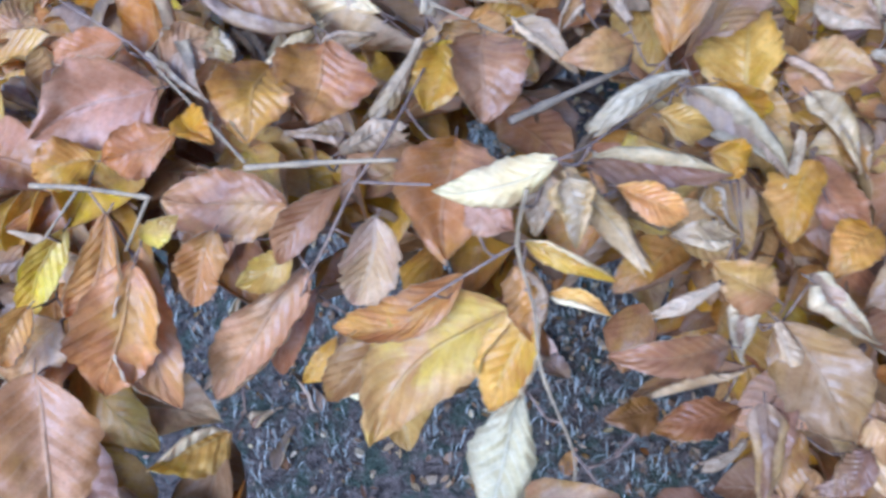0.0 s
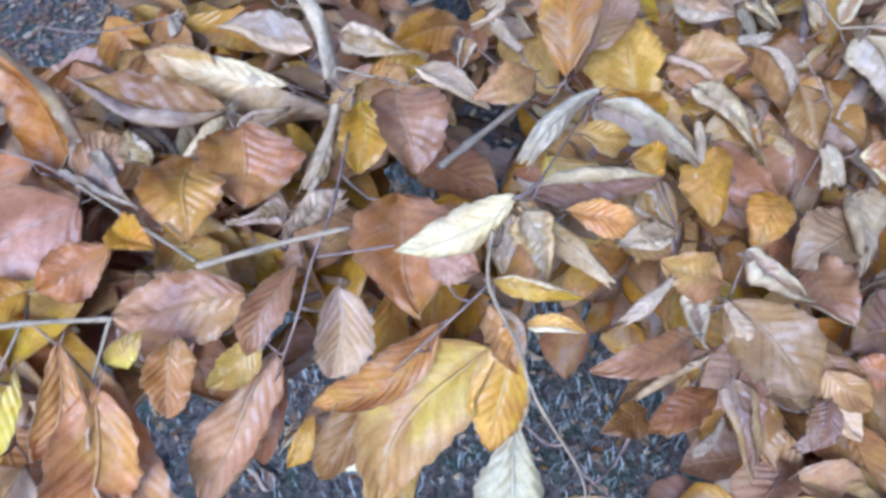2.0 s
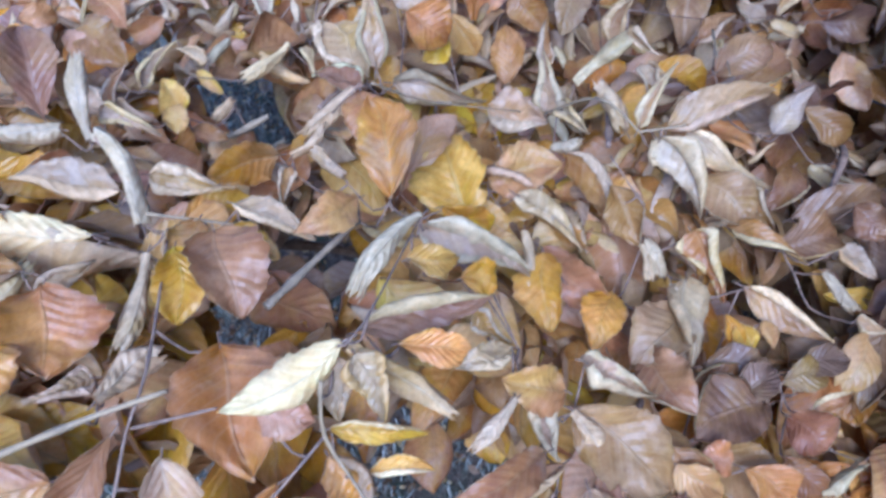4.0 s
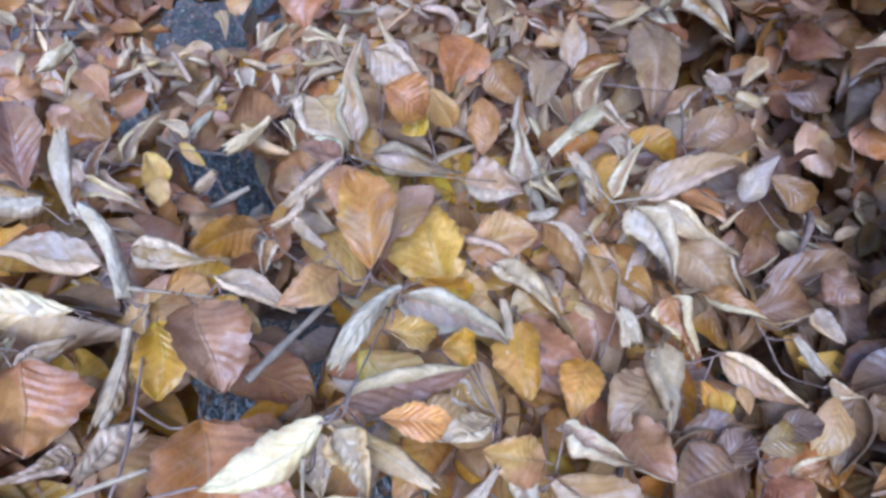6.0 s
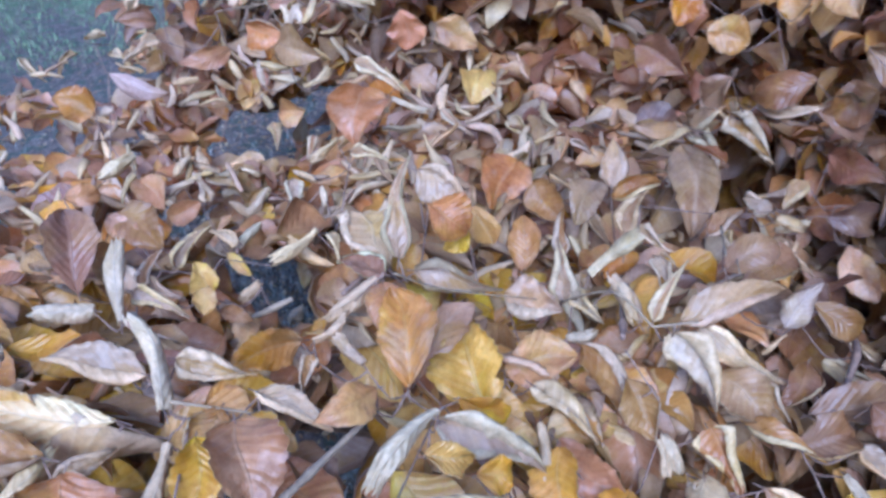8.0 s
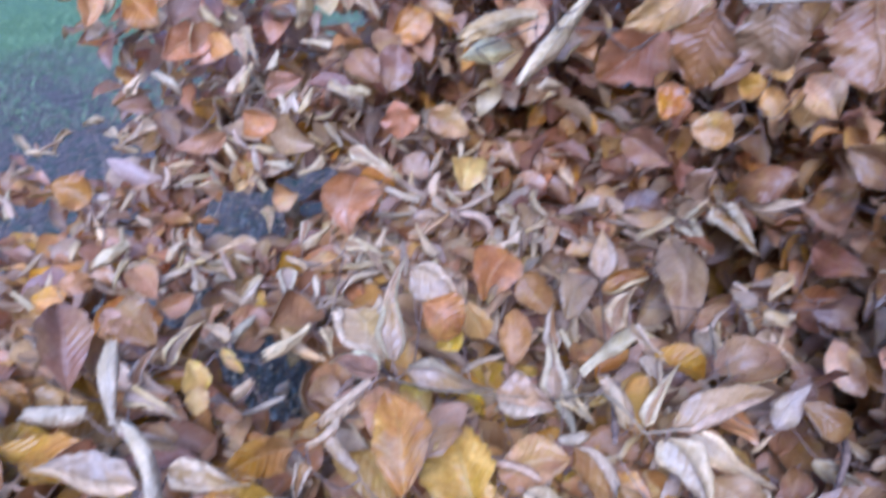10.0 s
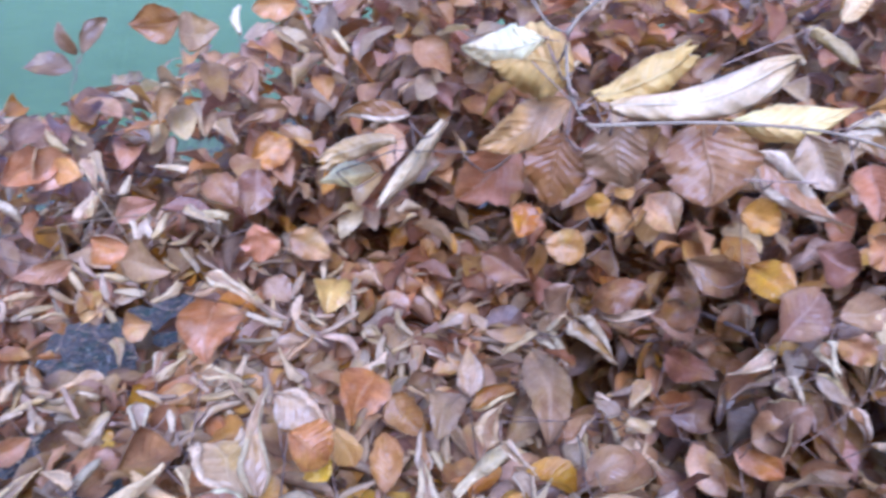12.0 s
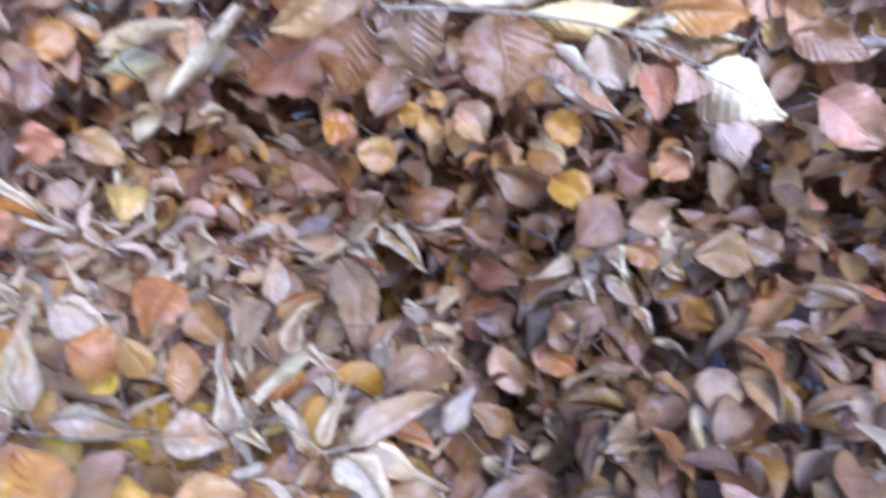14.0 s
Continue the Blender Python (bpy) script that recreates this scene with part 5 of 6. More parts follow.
leaf(far_shrub, 'F', 1.159, 0.501, 0.999, 1.219, 0.449, 0.938, 0.056, 75, 'n')
leaf(far_shrub, 'F', 1.265, 0.425, 0.987, 1.321, 0.381, 0.978, 0.075, 68, 'r')
leaf(far_shrub, 'S', 1.268, 0.406, 0.868, 1.319, 0.366, 0.833, 0.027, 73, 'c')
leaf(far_shrub, 'F', 1.270, 0.394, 0.798, 1.310, 0.357, 0.795, 0.044, 56, 'n')
leaf(far_shrub, 'U', 1.117, 0.401, 0.823, 1.204, 0.387, 0.868, 0.041, -153, 'p')
leaf(far_shrub, 'R', 1.052, 0.489, 0.898, 1.102, 0.449, 0.856, 0.020, -105, 'c')
leaf(far_shrub, 'F', 0.999, 0.480, 0.906, 1.006, 0.432, 0.880, 0.043, 54, 'n')
leaf(far_shrub, 'F', 1.003, 0.553, 0.883, 1.041, 0.496, 0.915, 0.036, 64, 'n')
leaf(far_shrub, 'F', 0.960, 0.718, 0.865, 0.958, 0.641, 0.806, 0.053, 41, 'o')
leaf(far_shrub, 'F', 0.992, 0.660, 0.872, 1.021, 0.586, 0.856, 0.057, 54, 'r')
leaf(far_shrub, 'U', 0.629, 0.537, 0.964, 0.684, 0.543, 1.008, 0.032, -151, 'p')
leaf(far_shrub, 'F', 0.694, 0.555, 0.965, 0.743, 0.516, 0.923, 0.038, 58, 'n')
leaf(far_shrub, 'F', 0.915, 0.549, 0.872, 0.931, 0.464, 0.886, 0.043, 52, 'n')
leaf(far_shrub, 'R', 1.133, 0.518, 0.913, 1.196, 0.473, 0.878, 0.017, -105, 'c')
leaf(far_shrub, 'F', 1.006, 0.623, 0.931, 1.047, 0.579, 0.981, 0.065, 51, 'n')
leaf(far_shrub, 'F', 1.083, 0.854, 0.820, 1.122, 0.788, 0.826, 0.077, 65, 'd')
leaf(far_shrub, 'F', 1.251, 0.431, 0.924, 1.326, 0.378, 0.888, 0.057, 74, 'd')
leaf(far_shrub, 'F', 1.265, 0.464, 1.107, 1.303, 0.411, 1.076, 0.064, 76, 'd')
leaf(far_shrub, 'R', 0.008, 1.707, 1.357, -0.054, 1.696, 1.328, 0.023, 103, 'c')
leaf(far_shrub, 'V', 0.023, 1.727, 1.342, 0.031, 1.682, 1.286, 0.019, 10, 'c')
leaf(far_shrub, 'R', 0.032, 1.686, 1.291, 0.063, 1.721, 1.334, 0.015, -142, 'c')
leaf(far_shrub, 'F', 0.018, 1.717, 1.329, -0.005, 1.674, 1.276, 0.047, -28, 'r')
leaf(far_shrub, 'F', 0.087, 1.772, 1.408, 0.027, 1.731, 1.346, 0.054, -52, 'r')
leaf(far_shrub, 'F', 0.075, 1.713, 1.323, 0.125, 1.671, 1.260, 0.065, 49, 'o')
leaf(far_shrub, 'F', 0.214, 1.688, 1.234, 0.111, 1.629, 1.212, 0.066, -70, 'r')
leaf(far_shrub, 'F', 0.210, 1.668, 1.228, 0.246, 1.616, 1.207, 0.050, 61, 'r')
leaf(far_shrub, 'R', 0.238, 1.745, 1.282, 0.278, 1.690, 1.243, 0.021, -123, 'c')
leaf(far_shrub, 'V', 0.280, 1.648, 1.246, 0.282, 1.582, 1.182, 0.020, 17, 'c')
leaf(far_shrub, 'R', 0.267, 1.560, 1.195, 0.226, 1.526, 1.152, 0.017, 131, 'c')
leaf(far_shrub, 'V', 0.032, 1.576, 1.162, 0.078, 1.591, 1.194, 0.026, 68, 'c')
leaf(far_shrub, 'R', 0.085, 1.610, 1.191, 0.131, 1.584, 1.141, 0.017, -112, 'c')
leaf(far_shrub, 'F', 0.010, 1.553, 1.157, 0.075, 1.563, 1.137, 0.036, 83, 'n')
leaf(far_shrub, 'R', -0.051, 1.501, 1.148, -0.014, 1.500, 1.152, 0.014, -105, 'c')
leaf(far_shrub, 'V', 0.069, 1.553, 1.113, 0.007, 1.500, 1.095, 0.023, -63, 'c')
leaf(far_shrub, 'U', -0.028, 1.453, 1.098, 0.056, 1.425, 1.053, 0.034, -112, 'p')
leaf(far_shrub, 'R', 0.075, 1.543, 1.026, 0.128, 1.536, 1.026, 0.013, -117, 'c')
leaf(far_shrub, 'F', 0.195, 1.550, 1.067, 0.094, 1.544, 1.060, 0.038, -66, 'n')
leaf(far_shrub, 'F', 0.222, 1.483, 1.131, 0.277, 1.417, 1.115, 0.047, 66, 'r')
leaf(far_shrub, 'F', 0.250, 1.395, 1.111, 0.311, 1.327, 1.102, 0.060, 64, 'n')
leaf(far_shrub, 'F', 0.266, 1.476, 1.158, 0.335, 1.445, 1.189, 0.042, 71, 'r')
leaf(far_shrub, 'R', 0.302, 1.392, 1.143, 0.304, 1.422, 1.174, 0.012, 165, 'c')
leaf(far_shrub, 'R', 0.301, 1.379, 1.148, 0.340, 1.413, 1.178, 0.012, -134, 'c')
leaf(far_shrub, 'R', 0.386, 1.372, 1.185, 0.430, 1.347, 1.170, 0.016, -117, 'c')
leaf(far_shrub, 'F', 0.478, 1.362, 1.146, 0.486, 1.362, 1.070, 0.064, 21, 'r')
leaf(far_shrub, 'F', 0.582, 1.444, 1.078, 0.656, 1.413, 1.025, 0.058, 72, 'o')
leaf(far_shrub, 'F', 0.499, 1.371, 1.029, 0.526, 1.328, 0.992, 0.049, 43, 'n')
leaf(far_shrub, 'R', 0.235, 1.500, 1.053, 0.236, 1.491, 0.997, 0.013, -162, 'c')
leaf(far_shrub, 'R', 0.274, 1.319, 1.058, 0.321, 1.293, 1.096, 0.014, -109, 'c')
leaf(far_shrub, 'S', 0.244, 1.440, 1.016, 0.291, 1.405, 1.037, 0.023, 67, 'c')
leaf(far_shrub, 'V', 0.369, 1.314, 1.089, 0.443, 1.279, 1.025, 0.029, 66, 'c')
leaf(far_shrub, 'F', -0.134, 1.148, 1.040, -0.087, 1.172, 1.020, 0.032, 60, 'o')
leaf(far_shrub, 'F', -0.069, 0.920, 1.121, -0.041, 0.880, 1.106, 0.029, 26, 'r')
twig(overhang, 0.0026, (0.436, 0.497, 1.601), (0.411, 0.510, 1.572), (0.401, 0.492, 1.528), (0.406, 0.476, 1.507))
twig(overhang, 0.0018, (0.415, 0.560, 1.593), (0.408, 0.527, 1.574), (0.411, 0.510, 1.572))
twig(overhang, 0.0026, (0.406, 0.476, 1.507), (0.496, 0.426, 1.509), (0.594, 0.383, 1.497), (0.640, 0.328, 1.476))
twig(overhang, 0.0011, (0.496, 0.398, 1.471), (0.557, 0.373, 1.465))
twig(overhang, 0.0011, (0.594, 0.383, 1.497), (0.620, 0.372, 1.515))
twig(overhang, 0.0011, (0.507, 0.441, 1.549), (0.580, 0.411, 1.579))
twig(overhang, 0.0011, (0.403, 0.487, 1.520), (0.387, 0.523, 1.550))
twig(overhang, 0.0018, (0.484, 0.884, 1.388), (0.447, 0.969, 1.345))
twig(overhang, 0.0009, (0.417, 0.631, 1.451), (0.484, 0.884, 1.388))
leaf(overhang, 'U', 0.423, 0.513, 1.545, 0.391, 0.578, 1.542, 0.056, 100, 'g')
# separate whitish leaf stands for the sunlit upper part of the golden one
leaf(overhang, 'U', 0.416, 0.538, 1.564, 0.382, 0.609, 1.551, 0.035, 91, 'w')
leaf(overhang, 'F', 0.446, 0.538, 1.512, 0.392, 0.591, 1.467, 0.036, -89, 't')
leaf(overhang, 'R', 0.425, 0.491, 1.526, 0.519, 0.464, 1.565, 0.028, -110, 'g')
leaf(overhang, 'R', 0.435, 0.482, 1.516, 0.594, 0.412, 1.554, 0.028, -113, 'e')
leaf(overhang, 'U', 0.611, 0.392, 1.491, 0.667, 0.346, 1.497, 0.026, -107, 'w')
leaf(overhang, 'F', 0.500, 0.445, 1.507, 0.484, 0.417, 1.446, 0.074, 26, 'n', left=(0.2, 0.0), right=(0.3, 0.0), crease=0.1, wave=0.12, peak=0.5)
leaf(overhang, 'F', 0.437, 0.471, 1.509, 0.442, 0.468, 1.454, 0.047, 54, 'n', left=(0.2, 0.0), right=(0.3, 0.0), crease=0.1, wave=0.15)
leaf(overhang, 'F', 0.431, 0.526, 1.489, 0.420, 0.529, 1.426, 0.045, -54, 'd', left=(0.3, 0.0), right=(0.2, 0.0), crease=0.15, wave=0.15)
leaf(overhang, 'F', 0.485, 0.646, 1.445, 0.438, 0.686, 1.388, 0.055, -81, 'r')
leaf(overhang, 'S', 0.455, 0.800, 1.451, 0.402, 0.868, 1.444, 0.024, -74, 'e')
leaf(overhang, 'R', 0.492, 0.891, 1.400, 0.418, 0.968, 1.357, 0.028, 100, 'e')
leaf(overhang, 'U', 0.504, 0.955, 1.340, 0.432, 0.998, 1.324, 0.029, 103, 'k')
leaf(overhang, 'R', 0.492, 0.785, 1.443, 0.426, 0.832, 1.325, 0.023, 91, 'e')
leaf(overhang, 'F', 0.489, 0.866, 1.368, 0.520, 0.830, 1.379, 0.032, 80, 't')
leaf(overhang, 'V', 0.528, 0.413, 1.483, 0.577, 0.350, 1.431, 0.031, 82, 'e')
leaf(overhang, 'F', 0.575, 0.401, 1.496, 0.584, 0.373, 1.454, 0.032, 81, 't')
leaf(overhang, 'U', 0.613, 0.411, 1.580, 0.644, 0.401, 1.604, 0.016, -114, 'k')
leaf(overhang, 'R', 0.589, 0.426, 1.575, 0.620, 0.391, 1.544, 0.011, -87, 't')
leaf(overhang, 'U', 0.641, 0.337, 1.476, 0.665, 0.266, 1.450, 0.056, -104, 'w')
leaf(overhang, 'U', 0.627, 0.305, 1.441, 0.626, 0.275, 1.408, 0.037, -111, 'p')
leaf(overhang, 'F', 0.689, 0.253, 1.469, 0.713, 0.198, 1.439, 0.041, 75, 'r')
leaf(overhang, 'F', 0.688, 0.290, 1.511, 0.724, 0.236, 1.503, 0.032, 78, 'n')
leaf(overhang, 'F', 0.690, 0.302, 1.531, 0.710, 0.270, 1.523, 0.028, 87, 'r')
leaf(overhang, 'F', 0.625, 0.385, 1.514, 0.683, 0.325, 1.519, 0.034, 76, 'r')
leaf(overhang, 'F', 0.699, 0.327, 1.555, 0.710, 0.293, 1.513, 0.038, 87, 'r')
leaf(overhang, 'F', 0.689, 0.317, 1.515, 0.704, 0.291, 1.500, 0.026, 93, 'g')
leaf(overhang, 'F', 0.660, 0.358, 1.539, 0.692, 0.342, 1.572, 0.033, 51, 'n')
leaf(overhang, 'F', 0.619, 0.367, 1.472, 0.600, 0.343, 1.434, 0.029, 26, 'r')
leaf(overhang, 'F', 0.649, 0.337, 1.473, 0.613, 0.338, 1.448, 0.029, -32, 'p')
leaf(overhang, 'U', 0.518, 0.440, 1.507, 0.616, 0.387, 1.515, 0.028, -103, 'k')
leaf(overhang, 'S', 0.616, 0.390, 1.499, 0.676, 0.322, 1.499, 0.035, 86, 'e')


# ---- the deeper foliage, leaf upon leaf ----
GAPS = []


def gap(x, y, z, run_x, run_y, radius):
    """A slanting opening in the foliage: its middle, its run for each metre down, its radius."""
    GAPS.append((x, y, z, run_x, run_y, radius))


def in_gap(x, y, z):
    for gx, gy, gz, rx, ry, gr in GAPS:
        k = gz - z
        if (x - gx - rx * k) ** 2 + ((y - gy - ry * k)) ** 2 < gr * gr * (1 + k) ** 2 * (1 + 1.1 * noise.noise((x * 16, y * 16, 2.0))):
            return True
    return False


gap(0.083, 0.276, 1.04, 0.24, 0.52, 0.064)
gap(0.060, 0.317, 1.08, 0.22, 0.65, 0.026)
gap(-0.259, 0.329, 0.95, -0.34, 0.53, 0.052)
gap(-0.168, 0.315, 0.89, -0.18, 0.46, 0.058)
gap(-0.051, 0.251, 0.97, -0.01, 0.42, 0.045)
gap(0.107, 0.224, 0.95, 0.25, 0.36, 0.056)
gap(-0.113, 0.329, 1.02, -0.12, 0.60, 0.026)
gap(-0.350, 0.703, 1.15, -0.72, 1.66, 0.068)
gap(-0.258, 0.679, 1.14, -0.49, 1.58, 0.054)
gap(-0.242, 0.335, 1.11, -0.43, 0.73, 0.025)
gap(0.036, 0.484, 1.09, 0.17, 1.02, 0.027)
gap(-0.012, 0.429, 1.12, 0.07, 0.95, 0.022)
gap(-0.080, 0.334, 1.05, -0.07, 0.64, 0.027)
gap(-0.352, 0.565, 1.14, -0.71, 1.31, 0.024)
gap(0.185, 0.226, 0.89, 0.34, 0.33, 0.036)
gap(-0.005, 0.314, 1.09, 0.09, 0.65, 0.021)
gap(-0.146, 0.340, 1.02, -0.18, 0.62, 0.020)
gap(-0.257, 0.333, 1.01, -0.38, 0.59, 0.026)
gap(-0.093, 0.328, 1.03, -0.09, 0.61, 0.020)
gap(0.073, 0.874, 0.99, 0.15, 1.41, 0.049)
gap(0.099, 0.826, 1.00, 0.20, 1.36, 0.052)
gap(0.097, 0.498, 1.08, 0.22, 0.91, 0.037)
gap(-0.011, 0.417, 1.12, 0.01, 0.83, 0.036)
gap(0.056, 0.482, 1.08, 0.14, 0.90, 0.024)
gap(0.905, 0.935, 0.84, 1.24, 1.21, 0.050)
gap(1.153, 1.096, 0.79, 1.47, 1.34, 0.044)
gap(0.356, 1.494, 0.93, 0.57, 2.24, 0.063)
gap(0.222, 1.701, 0.82, 0.31, 2.17, 0.086)
gap(-0.141, 1.287, 1.06, -0.24, 2.41, 0.063)
gap(-0.025, 1.465, 1.06, -0.02, 2.74, 0.060)
gap(1.004, 0.723, 0.73, 1.20, 0.81, 0.036)
gap(0.457, 0.386, 0.91, 0.70, 0.53, 0.033)
gap(0.514, 0.353, 0.90, 0.77, 0.47, 0.037)
gap(1.168, 0.790, 0.94, 1.71, 1.06, 0.050)
gap(1.147, 1.185, 0.77, 1.34, 1.30, 0.047)
gap(0.304, 1.612, 0.90, 0.44, 2.13, 0.028)
gap(0.906, 1.636, 0.93, 1.32, 2.26, 0.028)
gap(1.291, 0.913, 0.90, 1.79, 1.17, 0.042)
gap(1.294, 0.577, 0.79, 1.56, 0.62, 0.041)
gap(0.215, 1.817, 1.12, 0.45, 3.40, 0.033)
gap(0.235, 1.971, 1.29, 0.73, 5.52, 0.039)
gap(0.506, 1.677, 1.19, 1.19, 3.68, 0.033)
gap(0.921, 1.874, 1.38, 3.75, 7.26, 0.045)
gap(0.480, 1.959, 1.40, 2.09, 7.98, 0.036)
gap(0.294, 1.969, 1.46, 1.82, 11.10, 0.105)
gap(1.215, 1.607, 1.02, 2.02, 2.54, 0.047)
gap(1.139, 0.758, 0.96, 1.72, 1.06, 0.050)
gap(1.257, 0.503, 0.79, 1.51, 0.55, 0.045)
gap(1.147, 1.044, 0.75, 1.31, 1.13, 0.040)
gap(1.032, 0.658, 0.76, 1.20, 0.71, 0.024)
gap(-0.077, 1.039, 1.04, -0.09, 1.64, 0.041)
gap(0.296, 1.569, 0.83, 0.40, 1.87, 0.061)
gap(0.169, 1.687, 0.78, 0.23, 1.89, 0.063)
gap(-0.070, 1.719, 1.19, -0.10, 3.67, 0.081)
gap(0.212, 2.001, 1.33, 0.77, 6.30, 0.080)
gap(0.516, 1.750, 1.19, 1.21, 3.79, 0.064)
gap(0.116, 0.813, 1.00, 0.22, 1.19, 0.046)
gap(0.040, 1.078, 0.99, 0.10, 1.56, 0.050)
gap(-0.294, 0.230, 0.93, -0.47, 0.37, 0.033)
gap(-0.220, 0.268, 0.90, -0.34, 0.41, 0.047)
gap(-0.134, 0.234, 0.91, -0.21, 0.37, 0.041)
gap(-0.073, 0.222, 0.94, -0.12, 0.36, 0.034)
gap(0.045, 0.211, 0.97, 0.08, 0.36, 0.042)
gap(0.109, 0.208, 0.95, 0.18, 0.34, 0.040)
gap(-0.267, 0.315, 1.00, -0.49, 0.58, 0.026)
gap(-0.241, 0.337, 1.09, -0.52, 0.72, 0.019)
gap(0.079, 0.296, 1.05, 0.16, 0.60, 0.041)
gap(0.034, 0.237, 0.98, 0.06, 0.42, 0.021)
gap(-0.009, 1.865, 0.90, 0.01, 2.67, 0.070)
gap(-0.184, 1.701, 0.90, -0.25, 2.43, 0.049)
gap(0.167, 1.458, 0.90, 0.27, 2.08, 0.048)
gap(0.326, 1.522, 0.90, 0.50, 2.17, 0.064)
gap(0.272, 1.398, 0.90, 0.42, 1.99, 0.053)
gap(0.381, 1.600, 0.90, 0.58, 2.29, 0.048)
gap(0.000, 1.044, 0.98, 0.02, 1.67, 0.024)
gap(0.106, 0.869, 0.98, 0.20, 1.38, 0.045)
gap(-0.101, 0.953, 0.98, -0.14, 1.52, 0.022)
gap(-0.017, 1.564, 0.90, -0.00, 2.23, 0.035)
gap(-0.137, 1.976, 0.90, -0.18, 2.84, 0.064)
gap(-0.060, 2.024, 0.90, -0.07, 2.91, 0.066)
gap(0.103, 0.366, 0.98, 0.23, 0.57, 0.023)
gap(0.069, 0.319, 0.95, 0.16, 0.47, 0.033)
gap(0.116, 0.319, 0.95, 0.24, 0.47, 0.022)
gap(0.254, 0.253, 0.90, 0.43, 0.33, 0.019)
gap(-0.219, 1.062, 1.05, -0.37, 2.01, 0.041)
gap(0.050, 0.863, 1.02, 0.15, 1.53, 0.038)
gap(0.106, 0.858, 1.02, 0.25, 1.52, 0.033)
gap(-0.232, 0.904, 1.05, -0.40, 1.70, 0.018)
gap(0.009, 0.963, 1.02, 0.07, 1.71, 0.023)
gap(0.107, 0.596, 1.02, 0.22, 0.99, 0.020)
gap(0.014, 0.506, 1.00, 0.05, 0.81, 0.023)
gap(-0.326, 0.415, 0.90, -0.50, 0.64, 0.039)
gap(0.104, 0.356, 0.95, 0.17, 0.59, 0.028)
gap(-0.231, 0.334, 0.85, -0.33, 0.48, 0.039)
gap(0.070, 0.572, 1.02, 0.15, 0.95, 0.025)
gap(0.014, 0.506, 1.00, 0.05, 0.81, 0.029)
gap(-0.331, 0.393, 0.90, -0.52, 0.61, 0.039)
gap(0.097, 0.354, 0.95, 0.14, 0.59, 0.028)
gap(0.092, 0.235, 0.90, 0.12, 0.37, 0.033)
gap(-0.245, 0.279, 0.85, -0.36, 0.40, 0.037)
gap(-0.390, 0.299, 0.85, -0.57, 0.43, 0.032)
gap(0.815, 0.882, 0.90, 1.21, 1.24, 0.045)
gap(0.913, 0.913, 0.90, 1.36, 1.28, 0.040)
gap(1.270, 0.931, 0.90, 1.88, 1.31, 0.046)
gap(0.901, 0.681, 0.90, 1.34, 0.94, 0.019)
gap(0.771, 1.178, 0.90, 1.15, 1.67, 0.030)
gap(0.875, 0.936, 0.88, 1.19, 1.15, 0.042)
gap(1.338, 0.941, 0.88, 1.80, 1.16, 0.044)
gap(1.213, 0.802, 0.88, 1.63, 0.98, 0.041)
gap(0.841, 0.602, 0.90, 1.17, 0.73, 0.032)
gap(1.065, 1.280, 0.88, 1.44, 1.61, 0.029)
gap(1.415, 0.895, 0.88, 1.90, 1.10, 0.038)
gap(1.448, 1.446, 0.95, 2.14, 2.01, 0.044)
gap(1.247, 1.670, 0.95, 1.85, 2.34, 0.060)
gap(0.975, 1.756, 0.90, 1.35, 2.30, 0.052)
gap(0.669, 0.744, 0.98, 1.19, 1.23, 0.017)
gap(0.698, 0.693, 0.99, 1.26, 1.15, 0.022)
gap(0.742, 0.610, 0.99, 1.33, 1.01, 0.021)
gap(0.706, 0.522, 0.97, 1.22, 0.82, 0.025)
gap(0.579, 0.472, 0.99, 1.05, 0.77, 0.013)
gap(0.661, 0.600, 0.99, 1.20, 1.00, 0.013)


MOUNDS = []


def mound(x, y, rise):
    MOUNDS.append((x, y, rise))


mound(-0.2, 0.25, 0.17)
mound(-0.2, 0.75, 0.16)
mound(-0.2, 1.30, -0.01)
mound(0.3, 0.25, -0.05)
mound(0.3, 0.75, 0.04)
mound(0.3, 1.30, -0.01)
mound(0.3, 1.90, 0.04)
mound(0.8, 0.25, 0.02)
mound(0.8, 0.75, 0.09)
mound(0.8, 1.30, -0.03)
mound(0.8, 1.90, 0.22)
mound(1.3, 0.25, 0.22)
mound(1.3, 0.75, -0.00)
mound(1.3, 1.30, -0.13)
mound(1.3, 1.90, 0.08)


def canopy(x, y):
    """Height of the foliage's upper side: a bank of soft mounds."""
    return 0.9 + sum(k * math.exp(-((x - mx) ** 2 + (y - my) ** 2) / 0.32) for mx, my, k in MOUNDS)


